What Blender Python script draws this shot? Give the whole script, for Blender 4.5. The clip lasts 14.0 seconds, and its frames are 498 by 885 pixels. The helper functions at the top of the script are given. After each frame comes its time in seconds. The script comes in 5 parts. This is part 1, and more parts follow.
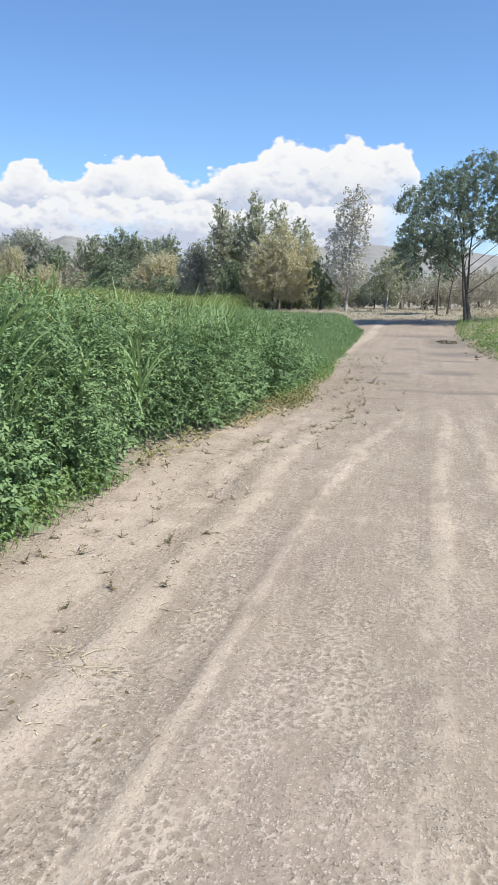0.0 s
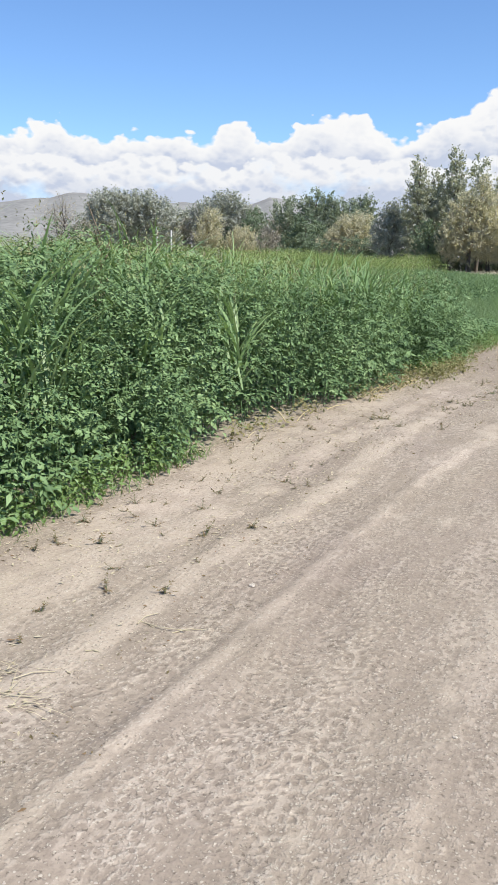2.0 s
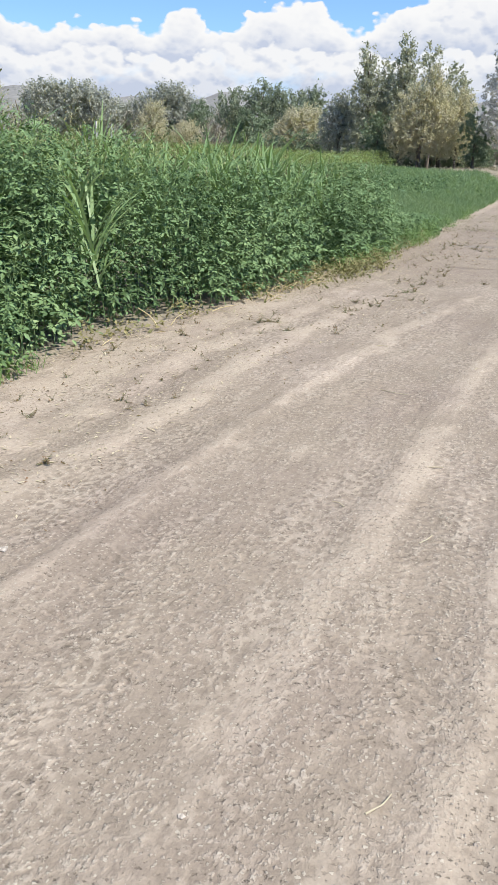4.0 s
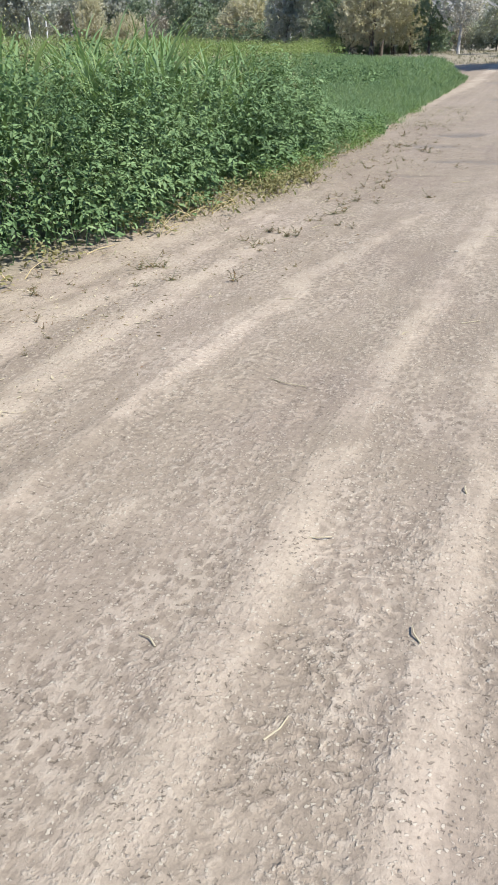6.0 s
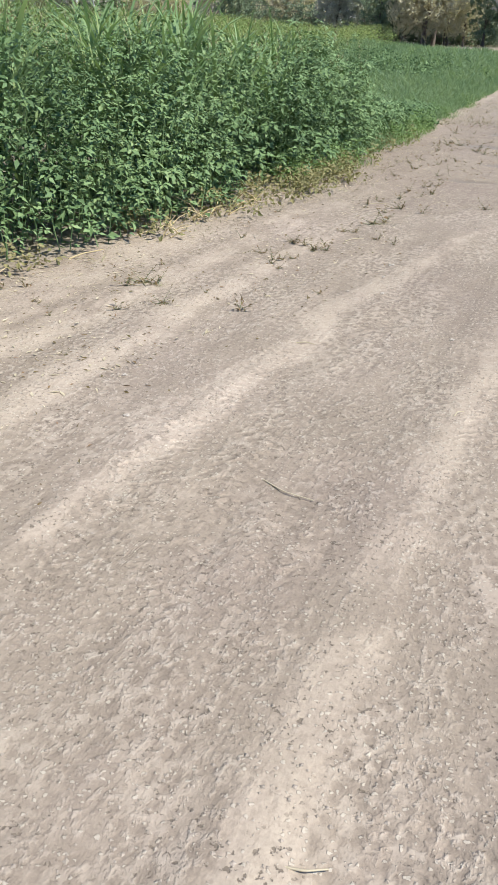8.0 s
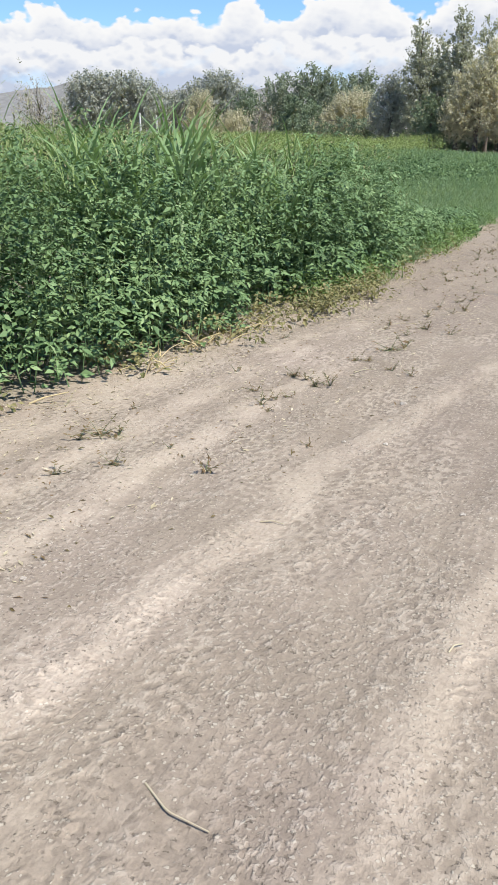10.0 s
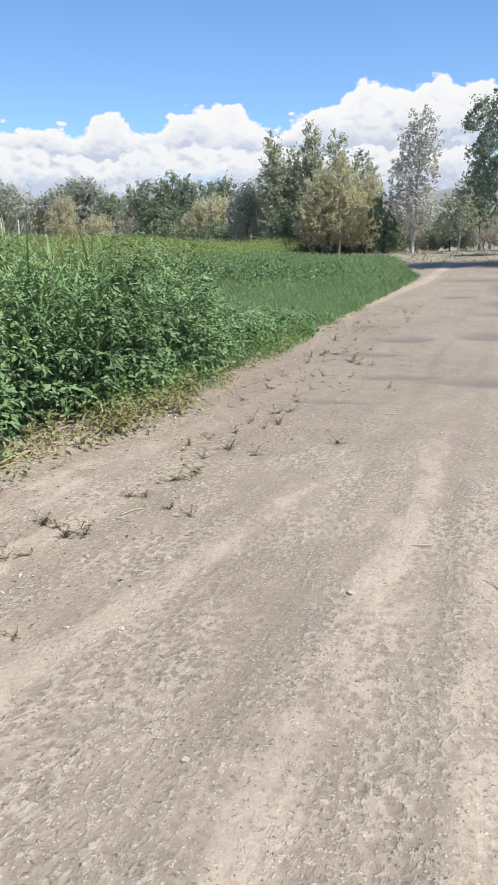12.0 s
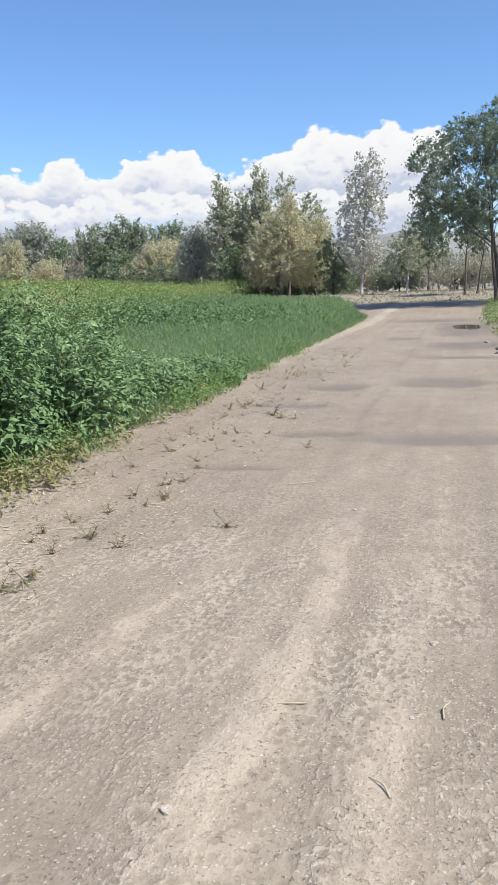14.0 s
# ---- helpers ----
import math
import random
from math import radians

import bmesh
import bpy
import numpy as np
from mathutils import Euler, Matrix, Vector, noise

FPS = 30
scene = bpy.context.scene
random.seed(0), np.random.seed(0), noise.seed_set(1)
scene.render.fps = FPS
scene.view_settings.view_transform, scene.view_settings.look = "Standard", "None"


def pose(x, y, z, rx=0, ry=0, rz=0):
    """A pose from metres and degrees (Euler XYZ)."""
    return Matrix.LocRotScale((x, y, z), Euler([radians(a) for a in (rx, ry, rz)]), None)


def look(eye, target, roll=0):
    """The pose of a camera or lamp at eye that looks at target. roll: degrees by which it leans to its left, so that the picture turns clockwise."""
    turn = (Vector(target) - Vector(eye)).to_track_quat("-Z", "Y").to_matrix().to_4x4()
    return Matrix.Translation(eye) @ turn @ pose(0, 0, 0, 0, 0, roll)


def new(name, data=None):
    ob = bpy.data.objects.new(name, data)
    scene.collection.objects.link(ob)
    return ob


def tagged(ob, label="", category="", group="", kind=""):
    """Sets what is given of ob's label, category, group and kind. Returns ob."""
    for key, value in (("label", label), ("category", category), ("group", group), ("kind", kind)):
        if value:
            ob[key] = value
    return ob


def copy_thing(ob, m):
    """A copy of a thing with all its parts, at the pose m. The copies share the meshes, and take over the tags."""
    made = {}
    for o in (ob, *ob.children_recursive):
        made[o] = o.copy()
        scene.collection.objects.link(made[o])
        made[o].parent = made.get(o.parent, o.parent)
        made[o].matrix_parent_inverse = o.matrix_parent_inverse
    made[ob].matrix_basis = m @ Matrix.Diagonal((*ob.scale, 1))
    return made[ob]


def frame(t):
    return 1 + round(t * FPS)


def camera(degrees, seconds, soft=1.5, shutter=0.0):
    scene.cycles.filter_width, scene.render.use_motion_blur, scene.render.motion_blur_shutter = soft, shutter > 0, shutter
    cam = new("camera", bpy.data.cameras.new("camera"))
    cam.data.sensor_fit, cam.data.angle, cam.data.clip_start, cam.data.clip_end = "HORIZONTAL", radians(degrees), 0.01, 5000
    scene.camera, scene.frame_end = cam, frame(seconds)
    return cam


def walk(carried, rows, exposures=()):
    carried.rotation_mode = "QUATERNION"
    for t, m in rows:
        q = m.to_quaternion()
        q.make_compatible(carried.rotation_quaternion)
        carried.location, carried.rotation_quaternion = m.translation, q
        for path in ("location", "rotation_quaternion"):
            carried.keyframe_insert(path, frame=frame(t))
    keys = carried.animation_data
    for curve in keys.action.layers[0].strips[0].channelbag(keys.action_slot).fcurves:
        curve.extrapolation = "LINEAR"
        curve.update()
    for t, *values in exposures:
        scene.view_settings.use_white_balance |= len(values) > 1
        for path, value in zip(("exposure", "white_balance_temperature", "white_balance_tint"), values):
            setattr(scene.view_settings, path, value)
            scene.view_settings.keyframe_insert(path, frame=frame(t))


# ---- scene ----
cam = camera(32.5, 14.0, 1.0)

PATH = [
    (0, (-0.631, -1.195, 1.595), (-1.002, 0.743, 1.267), 0.4),
    (0.5, (-0.484, -1.01, 1.621), (-1.112, 0.87, 1.355), 0.9),
    (1, (-0.339, -0.619, 1.56), (-0.979, 1.257, 1.293), 1.8),
    (1.5, (-0.233, -0.378, 1.563), (-0.906, 1.487, 1.295), 4.0),
    (2, (-0.018, -0.129, 1.569), (-0.815, 1.658, 1.153), 0.4),
    (2.5, (0.051, 0.27, 1.466), (-0.672, 2.082, 1.029), -0.2),
    (3, (0.142, 0.507, 1.47), (-0.543, 2.319, 0.972), 0.7),
    (3.5, (0.257, 0.76, 1.473), (-0.544, 2.494, 0.881), 0.4),
    (4, (0.228, 1.182, 1.359), (-0.449, 2.956, 0.731), 0.5),
    (4.2, (0.203, 1.311, 1.365), (-0.402, 3.108, 0.728), 1.0),
    (6.3, (0.233, 3.021, 1.338), (-0.356, 4.735, 0.493), -2.0),
    (6.5, (0.219, 3.137, 1.316), (-0.401, 4.837, 0.466), -0.6),
    (7, (0.103, 3.446, 1.294), (-0.522, 5.132, 0.419), 1.8),
    (7.2, (0.037, 3.572, 1.298), (-0.576, 5.257, 0.411), 2.9),
    (9.3, (-0.084, 4.676, 1.238), (-0.762, 6.406, 0.498), -1.5),
    (9.5, (-0.058, 4.776, 1.255), (-0.757, 6.507, 0.538), -1.0),
    (10, (-0.003, 5.03, 1.281), (-0.807, 6.743, 0.634), -1.0),
    (10.3, (-0.009, 5.283, 1.223), (-0.752, 7.024, 0.576), 0.2),
    (10.5, (0.007, 5.419, 1.213), (-0.692, 7.195, 0.615), -1.6),
    (11, (0.059, 5.674, 1.238), (-0.552, 7.481, 0.636), -0.3),
    (11.5, (0.202, 5.852, 1.257), (-0.357, 7.703, 0.745), 1.1),
    (12, (0.2, 6.177, 1.246), (-0.358, 8.047, 0.809), -1.2),
    (12.5, (0.212, 6.442, 1.269), (-0.489, 8.274, 0.882), -2.0),
    (13, (0.329, 6.69, 1.281), (-0.512, 8.463, 0.896), -3.2),
    (13.5, (0.385, 6.953, 1.229), (-0.474, 8.715, 0.832), -5.5),
    (14, (0.373, 7.347, 1.23), (-0.096, 9.26, 0.884), -1.8),
]
walk(cam, [(t, look(eye, target, roll)) for t, eye, target, roll in PATH])

# ---- light ----
SUN_EL, SUN_AZ = 54.0, 107.0          # degrees above the horizon, clockwise from +y
world = bpy.data.worlds.new("world")
scene.world = world
world.use_nodes = True


def nodes_of(tree):
    """Short makers for nodes and links of one node tree."""
    def put(kind, **values):
        n = tree.nodes.new(kind)
        for key, value in values.items():
            if key in n.inputs:
                n.inputs[key].default_value = value
        return n

    def join(a, b):
        tree.links.new(a, b)
    return put, join


def sky_with_clouds():
    tree = world.node_tree
    tree.nodes.clear()
    put, join = nodes_of(tree)

    def maths(op, a, b=None, clamp=False):
        n = tree.nodes.new("ShaderNodeMath")
        n.operation, n.use_clamp = op, clamp
        for i, v in enumerate((a, b)):
            if v is None:
                continue
            if isinstance(v, (int, float)):
                n.inputs[i].default_value = v
            else:
                join(v, n.inputs[i])
        return n.outputs[0]

    out = put("ShaderNodeOutputWorld")
    sky = put("ShaderNodeTexSky")
    sky.sky_type, sky.sun_disc = "NISHITA", False
    sky.sun_elevation, sky.sun_rotation = radians(SUN_EL), radians(SUN_AZ)
    sky.altitude, sky.air_density, sky.dust_density, sky.ozone_density = 900, 1.0, 0.45, 2.5
    air = put("ShaderNodeBackground", Strength=SKY_STRENGTH)
    tint = put("ShaderNodeMix")
    tint.data_type, tint.blend_type = "RGBA", "MULTIPLY"
    tint.inputs[0].default_value = 1.0
    tint.inputs[7].default_value = (0.79, 0.965, 1.17, 1)
    join(sky.outputs[0], tint.inputs[6])
    join(tint.outputs[2], air.inputs[0])
    where = put("ShaderNodeTexCoord")
    xyz = put("ShaderNodeSeparateXYZ")
    join(where.outputs["Generated"], xyz.inputs[0])
    az = maths("MULTIPLY", maths("ARCTAN2", xyz.outputs[0], xyz.outputs[1]), 57.2958)
    el = maths("MULTIPLY", maths("ARCSINE", xyz.outputs[2]), 57.2958)
    # how high the cumulus heads stand round the horizon, in degrees
    heads = [(-40, 6.8), (-37.5, 7.6), (-36, 9.2), (-34.8, 7.4), (-32, 7.0), (-30, 8.0), (-27, 7.2), (-25.2, 8.0), (-23.8, 8.2), (-22.0, 6.9),
             (-19.8, 8.6), (-17.6, 9.3), (-16, 8.2), (-14.5, 7.0), (-13, 8.3), (-10.8, 8.6), (-9.0, 10.0), (-7.5, 9.5), (-6.4, 10.2),
             (-5.0, 9.6), (-3.7, 10.4), (-2.7, 9.5), (-1.2, 10.3), (-0.2, 9.2), (0.8, 6.2), (4, 5.4)]
    ramp = put("ShaderNodeValToRGB")
    ramp.color_ramp.interpolation = "B_SPLINE"
    stops = ramp.color_ramp.elements
    while len(stops) < len(heads):
        stops.new(0.5)
    for stop, (a, h) in zip(stops, heads):
        stop.position = (a + 40) / 44
    for stop, (a, h) in zip(stops, heads):
        stop.color = ((h - 0.12) / 15,) * 3 + (1,)
    join(maths("DIVIDE", maths("ADD", az, 40.3), 44), ramp.inputs[0])
    top = maths("MULTIPLY", ramp.outputs[0], 15)
    flat = put("ShaderNodeCombineXYZ")
    join(az, flat.inputs[0])
    join(maths("MULTIPLY", el, 1.5), flat.inputs[1])

    def fbm(scale, detail, rough, shift=0.0):
        n = put("ShaderNodeTexNoise", Scale=scale, Detail=detail, Roughness=rough)
        move = put("ShaderNodeMapping")
        move.inputs[1].default_value = (shift, shift * 0.4, shift)
        join(flat.outputs[0], move.inputs[0])
        join(move.outputs[0], n.inputs[0])
        return n.outputs[0]

    def lobes(scale, shift, step=(0, 0, 0)):
        """Rounded billows: high in the middle of each cell, with the cells' borders bent by finer noise."""
        n = put("ShaderNodeTexVoronoi", Scale=scale, Smoothness=0.35)
        n.feature = "SMOOTH_F1"
        move = put("ShaderNodeMapping")
        move.inputs[1].default_value = (shift + step[0], shift * 0.4 + step[1], shift)
        bent = put("ShaderNodeVectorMath")
        bent.operation = "MULTIPLY_ADD"
        stir = put("ShaderNodeTexNoise", Scale=scale * 1.6, Detail=4.0, Roughness=0.55)
        join(flat.outputs[0], move.inputs[0])
        join(move.outputs[0], stir.inputs[0])
        join(stir.outputs[1], bent.inputs[0])
        bent.inputs[1].default_value = (0.5 / scale, 0.5 / scale, 0.0)
        join(move.outputs[0], bent.inputs[2])
        join(bent.outputs[0], n.inputs[0])
        return maths("SUBTRACT", 0.45, n.outputs["Distance"])

    def billows(step=(0, 0, 0)):
        return maths("ADD", maths("ADD", maths("MULTIPLY", lobes(0.42, 3.0, step), 1.5), maths("MULTIPLY", lobes(1.05, 5.0, step), 1.05)), maths("MULTIPLY", lobes(2.6, 7.0, step), 0.5))

    puff, soft, streak = fbm(0.85, 8, 0.5), fbm(0.34, 5, 0.5, 9.0), fbm(0.3, 4, 0.5, 31.0)
    billow, sunward = billows(), billows((0.30, 0.55, 0.0))
    lift = maths("SUBTRACT", maths("ADD", maths("ADD", top, 0.22), billow), el)
    body = maths("MULTIPLY", lift, maths("ADD", 1.6, maths("MULTIPLY", soft, 5.0)), True)
    # gaps of blue under the heads
    low = maths("MULTIPLY", maths("SUBTRACT", 6.6, el), 0.35, True)
    gap = maths("MULTIPLY", maths("SUBTRACT", soft, 0.55), 9.0, True)
    thin = maths("SUBTRACT", 1.0, maths("MULTIPLY", maths("MULTIPLY", low, gap), 0.45))
    clear = maths("MULTIPLY", maths("MULTIPLY", maths("ADD", az, 2.6), 0.5, True), maths("MULTIPLY", maths("SUBTRACT", 8.0, el), 0.6, True))
    cover = maths("MULTIPLY", maths("MULTIPLY", body, thin), maths("SUBTRACT", 1.0, maths("MULTIPLY", clear, 0.75)), True)
    # heads are bright towards the sun, folds and flat bases greyer
    depth = maths("MULTIPLY", maths("SUBTRACT", lift, 0.3), 0.8, True)
    fold = maths("MULTIPLY", maths("SUBTRACT", maths("SUBTRACT", sunward, billow), 0.05), 1.5, True)
    bank = maths("MULTIPLY", maths("SUBTRACT", maths("ADD", streak, maths("MULTIPLY", maths("SUBTRACT", puff, 0.5), 0.5)), 0.43), 9.0, True)
    level = maths("SUBTRACT", maths("ADD", el, maths("MULTIPLY", maths("SUBTRACT", streak, 0.5), 2.2)), maths("MULTIPLY", billow, 0.9))
    upper = maths("MULTIPLY", maths("MULTIPLY", maths("SUBTRACT", 7.9, level), 0.6, True), maths("MULTIPLY", maths("SUBTRACT", level, 6.0), 4.0, True))
    lower = maths("MULTIPLY", maths("SUBTRACT", 5.2, level), 1.0, True)
    mass = maths("ADD", maths("MULTIPLY", bank, 0.55), 0.42)
    grey = maths("MULTIPLY", depth, maths("ADD", maths("MULTIPLY", maths("ADD", upper, lower), mass), maths("ADD", maths("MULTIPLY", fold, 0.75), 0.13)), True)
    tone = put("ShaderNodeMix")
    tone.data_type = "RGBA"
    tone.inputs[6].default_value, tone.inputs[7].default_value = (1.0, 1.0, 1.0, 1), (0.60, 0.665, 0.815, 1)
    join(grey, tone.inputs[0])
    cloud = put("ShaderNodeBackground", Strength=CLOUD_STRENGTH)
    join(tone.outputs[2], cloud.inputs[0])
    both = put("ShaderNodeMixShader")
    join(cover, both.inputs[0])
    join(air.outputs[0], both.inputs[1])
    join(cloud.outputs[0], both.inputs[2])
    join(both.outputs[0], out.inputs[0])


SKY_STRENGTH, CLOUD_STRENGTH = 0.0965, 0.60
sky_with_clouds()
sun = new("sun", bpy.data.lights.new("sun", "SUN"))
sun.data.energy, sun.data.angle, sun.data.color = 4.2, radians(0.5), (1.0, 0.955, 0.88)
away = Vector((math.sin(radians(SUN_AZ)) * math.cos(radians(SUN_EL)), math.cos(radians(SUN_AZ)) * math.cos(radians(SUN_EL)), math.sin(radians(SUN_EL))))
sun.matrix_world = look(away * 50, (0, 0, 0))
scene.view_settings.exposure = 0.68

# ---- helpers of this scene ----
rng = np.random.default_rng(7)


def value_noise(x, y, cell, seed=0):
    """Smooth noise in -1..1 on a grid of the given cell size."""
    x, y = np.asarray(x, float) / cell, np.asarray(y, float) / cell
    i, j = np.floor(x).astype(np.int64), np.floor(y).astype(np.int64)
    u, v = x - i, y - j
    u, v = u * u * (3 - 2 * u), v * v * (3 - 2 * v)

    def at(a, b):
        h = (a * 374761393 + b * 668265263 + seed * 1274126177) & 0x7FFFFFFF
        h = ((h ^ (h >> 13)) * 1274126177) & 0x7FFFFFFF
        return ((h ^ (h >> 16)) & 0xFFFF) / 32767.5 - 1
    return (at(i, j) * (1 - u) + at(i + 1, j) * u) * (1 - v) + (at(i, j + 1) * (1 - u) + at(i + 1, j + 1) * u) * v


def smooth(a, b, x):
    s = np.clip((np.asarray(x, float) - a) / (b - a), 0, 1)
    return s * s * (3 - 2 * s)


def mesh_of(name, verts, *face_sets, flat=False):
    """A mesh from arrays: vertices (n, 3) and one or more arrays of faces with equal corner counts."""
    me = bpy.data.meshes.new(name)
    verts = np.asarray(verts, np.float32)
    sets = [np.asarray(f, np.int32) for f in face_sets if len(f)]
    loops = np.concatenate([f.ravel() for f in sets])
    counts = np.concatenate([np.full(len(f), f.shape[1], np.int32) for f in sets])
    me.vertices.add(len(verts))
    me.vertices.foreach_set("co", verts.ravel())
    me.loops.add(len(loops))
    me.loops.foreach_set("vertex_index", loops)
    me.polygons.add(len(counts))
    me.polygons.foreach_set("loop_start", np.concatenate([[0], np.cumsum(counts)[:-1]]).astype(np.int32))
    me.polygons.foreach_set("loop_total", counts)
    me.polygons.foreach_set("use_smooth", np.full(len(counts), not flat))
    me.update(calc_edges=True)
    return me


def part(name, mesh, material, parent=None, label=""):
    ob = new(name, mesh)
    if material and not mesh.materials:
        mesh.materials.append(material)
    ob.parent = parent
    return tagged(ob, label)


def merged(pieces):
    """Joins (verts, faces) pairs whose faces have equal corner counts."""
    verts, faces, n = [], [], 0
    for v, f in pieces:
        verts.append(v)
        faces.append(np.asarray(f) + n)
        n += len(v)
    return np.concatenate(verts), np.concatenate(faces)


def unit(v):
    return v / np.maximum(np.linalg.norm(v, axis=-1, keepdims=True), 1e-9)


def leaves(base, way, up, length, width, fold=0.18, bend=0.25, simple=False, oval=False):
    """Folded leaves of four triangles each (two where simple, six where oval): base points, directions, rough upward normals, lengths and widths."""
    base, way = np.asarray(base, float), unit(np.asarray(way, float))
    side = unit(np.cross(way, up))
    nrm = np.cross(side, way)
    length, width = np.broadcast_to(length, len(base))[:, None], np.broadcast_to(width, len(base))[:, None]
    mid = base + way * length * 0.42
    left = mid + side * width / 2
    right = mid - side * width / 2
    mid = mid - nrm * width * fold
    tip = base + way * length - nrm * length * bend
    if simple:
        v = np.stack([base - nrm * width * fold, left, right, tip], 1).reshape(-1, 3)
        k = np.arange(len(base))[:, None] * 4
        return v, np.stack([k + [0, 3, 1], k + [0, 2, 3]], 1).reshape(-1, 3)
    if oval:
        rim = [base] + [base + way * length * a + side * width * b - nrm * length * bend * a * a for a, b in ((0.2, 0.42), (0.55, 0.44))]
        rim += [tip] + [base + way * length * a + side * width * b - nrm * length * bend * a * a for a, b in ((0.55, -0.44), (0.2, -0.42))]
        v = np.stack(rim + [mid], 1).reshape(-1, 3)
        k = np.arange(len(base))[:, None] * 7
        return v, np.stack([k + [6, j, (j + 1) % 6] for j in range(6)], 1).reshape(-1, 3)
    v = np.stack([base, left, right, mid, tip], 1).reshape(-1, 3)
    k = np.arange(len(base))[:, None] * 5
    f = np.stack([k + [0, 3, 1], k + [0, 2, 3], k + [3, 4, 1], k + [3, 2, 4]], 1).reshape(-1, 3)
    return v, f


def blades(base, way, length, width, droop, steps=4):
    """Long arching grass blades, tapered to a point."""
    n = len(base)
    way = unit(np.asarray(way, float))
    length, width, droop = (np.broadcast_to(a, n)[:, None] for a in (length, width, droop))
    flat = way * [1, 1, 0]
    side = unit(np.cross(way, [0, 0, 1.0]) + 1e-6)
    rows = []
    for s in range(steps + 1):
        t = s / steps
        c = base + way * length * t + (unit(flat + 1e-6) * 0.55 - np.array([0, 0, 0.62])) * length * droop * t ** 2.2
        w = width * (1 - t ** 1.8) * (0.55 + 0.45 * min(1, t * 3 + 0.2)) / 2
        rows += [c - side * w, c + side * w]
    v = np.stack(rows, 1)
    m = 2 * (steps + 1)
    k = np.arange(n)[:, None] * m
    f = np.concatenate([np.stack([k[:, 0] + 2 * s, k[:, 0] + 2 * s + 1, k[:, 0] + 2 * s + 3, k[:, 0] + 2 * s + 2], 1) for s in range(steps)])
    return v.reshape(-1, 3), f


def tube(points, radii, sides=6):
    """A tapered tube through points, as quads."""
    p, r = np.asarray(points, float), np.asarray(radii, float)
    d = unit(np.gradient(p, axis=0))
    ref = np.array([1.0, 0, 0]) if abs(d[:, 0]).mean() < 0.8 else np.array([0, 1.0, 0])
    a = unit(np.cross(d, ref))
    b = np.cross(d, a)
    ang = np.arange(sides) * 2 * np.pi / sides
    v = p[:, None] + r[:, None, None] * (a[:, None] * np.cos(ang)[None, :, None] + b[:, None] * np.sin(ang)[None, :, None])
    n, f = len(p), []
    for i in range(n - 1):
        for j in range(sides):
            q = (j + 1) % sides
            f.append((i * sides + j, i * sides + q, (i + 1) * sides + q, (i + 1) * sides + j))
    return v.reshape(-1, 3), np.array(f)


# ---- materials ----
def material(name, rough=0.8, spec=0.3):
    m = bpy.data.materials.new(name)
    m.use_nodes = True
    put, join = nodes_of(m.node_tree)
    bsdf = m.node_tree.nodes["Principled BSDF"]
    bsdf.inputs["Roughness"].default_value = rough
    bsdf.inputs["Specular IOR Level"].default_value = spec
    return m, bsdf, put, join


def ramp_node(put, stops):
    n = put("ShaderNodeValToRGB")
    e = n.color_ramp.elements
    while len(e) < len(stops):
        e.new(0.5)
    for el, (p, c) in zip(e, stops):
        el.position, el.color = p, (*c, 1)
    return n


def mix_node(put, kind="MIX", factor=0.5):
    n = put("ShaderNodeMix")
    n.data_type, n.blend_type = "RGBA", kind
    n.inputs[0].default_value = factor
    return n


def leaf_material(name, colours, rough=0.5, glow=0.3, spec=0.35, single=0.62, clump=0.9):
    """Foliage: every leaf its own tone, patches over the plant, some light through the blade."""
    m, bsdf, put, join = material(name, rough, spec)
    geo, tex = put("ShaderNodeNewGeometry"), put("ShaderNodeTexNoise", Scale=clump, Detail=3.0)
    coord = put("ShaderNodeTexCoord")
    join(coord.outputs["Object"], tex.inputs[0])
    ramp = ramp_node(put, [(i / (len(colours) - 1), c) for i, c in enumerate(colours)])
    add = put("ShaderNodeMath")
    add.operation = "MULTIPLY_ADD"
    add.inputs[1].default_value = single
    join(geo.outputs["Random Per Island"], add.inputs[0])
    sub = put("ShaderNodeMath")
    sub.operation = "MULTIPLY_ADD"
    sub.inputs[1].default_value, sub.inputs[2].default_value = 1.3, -0.15 - single / 2
    join(tex.outputs[0], sub.inputs[0])
    join(sub.outputs[0], add.inputs[2])
    join(add.outputs[0], ramp.inputs[0])
    join(ramp.outputs[0], bsdf.inputs["Base Color"])
    thru = put("ShaderNodeBsdfTranslucent")
    warm = mix_node(put, "MULTIPLY", 1.0)
    warm.inputs[7].default_value = (1.12, 1.15, 0.72, 1)
    join(ramp.outputs[0], warm.inputs[6])
    join(warm.outputs[2], thru.inputs[0])
    both = put("ShaderNodeMixShader")
    both.inputs[0].default_value = glow
    join(bsdf.outputs[0], both.inputs[1])
    join(thru.outputs[0], both.inputs[2])
    join(both.outputs[0], m.node_tree.nodes["Material Output"].inputs[0])
    return m


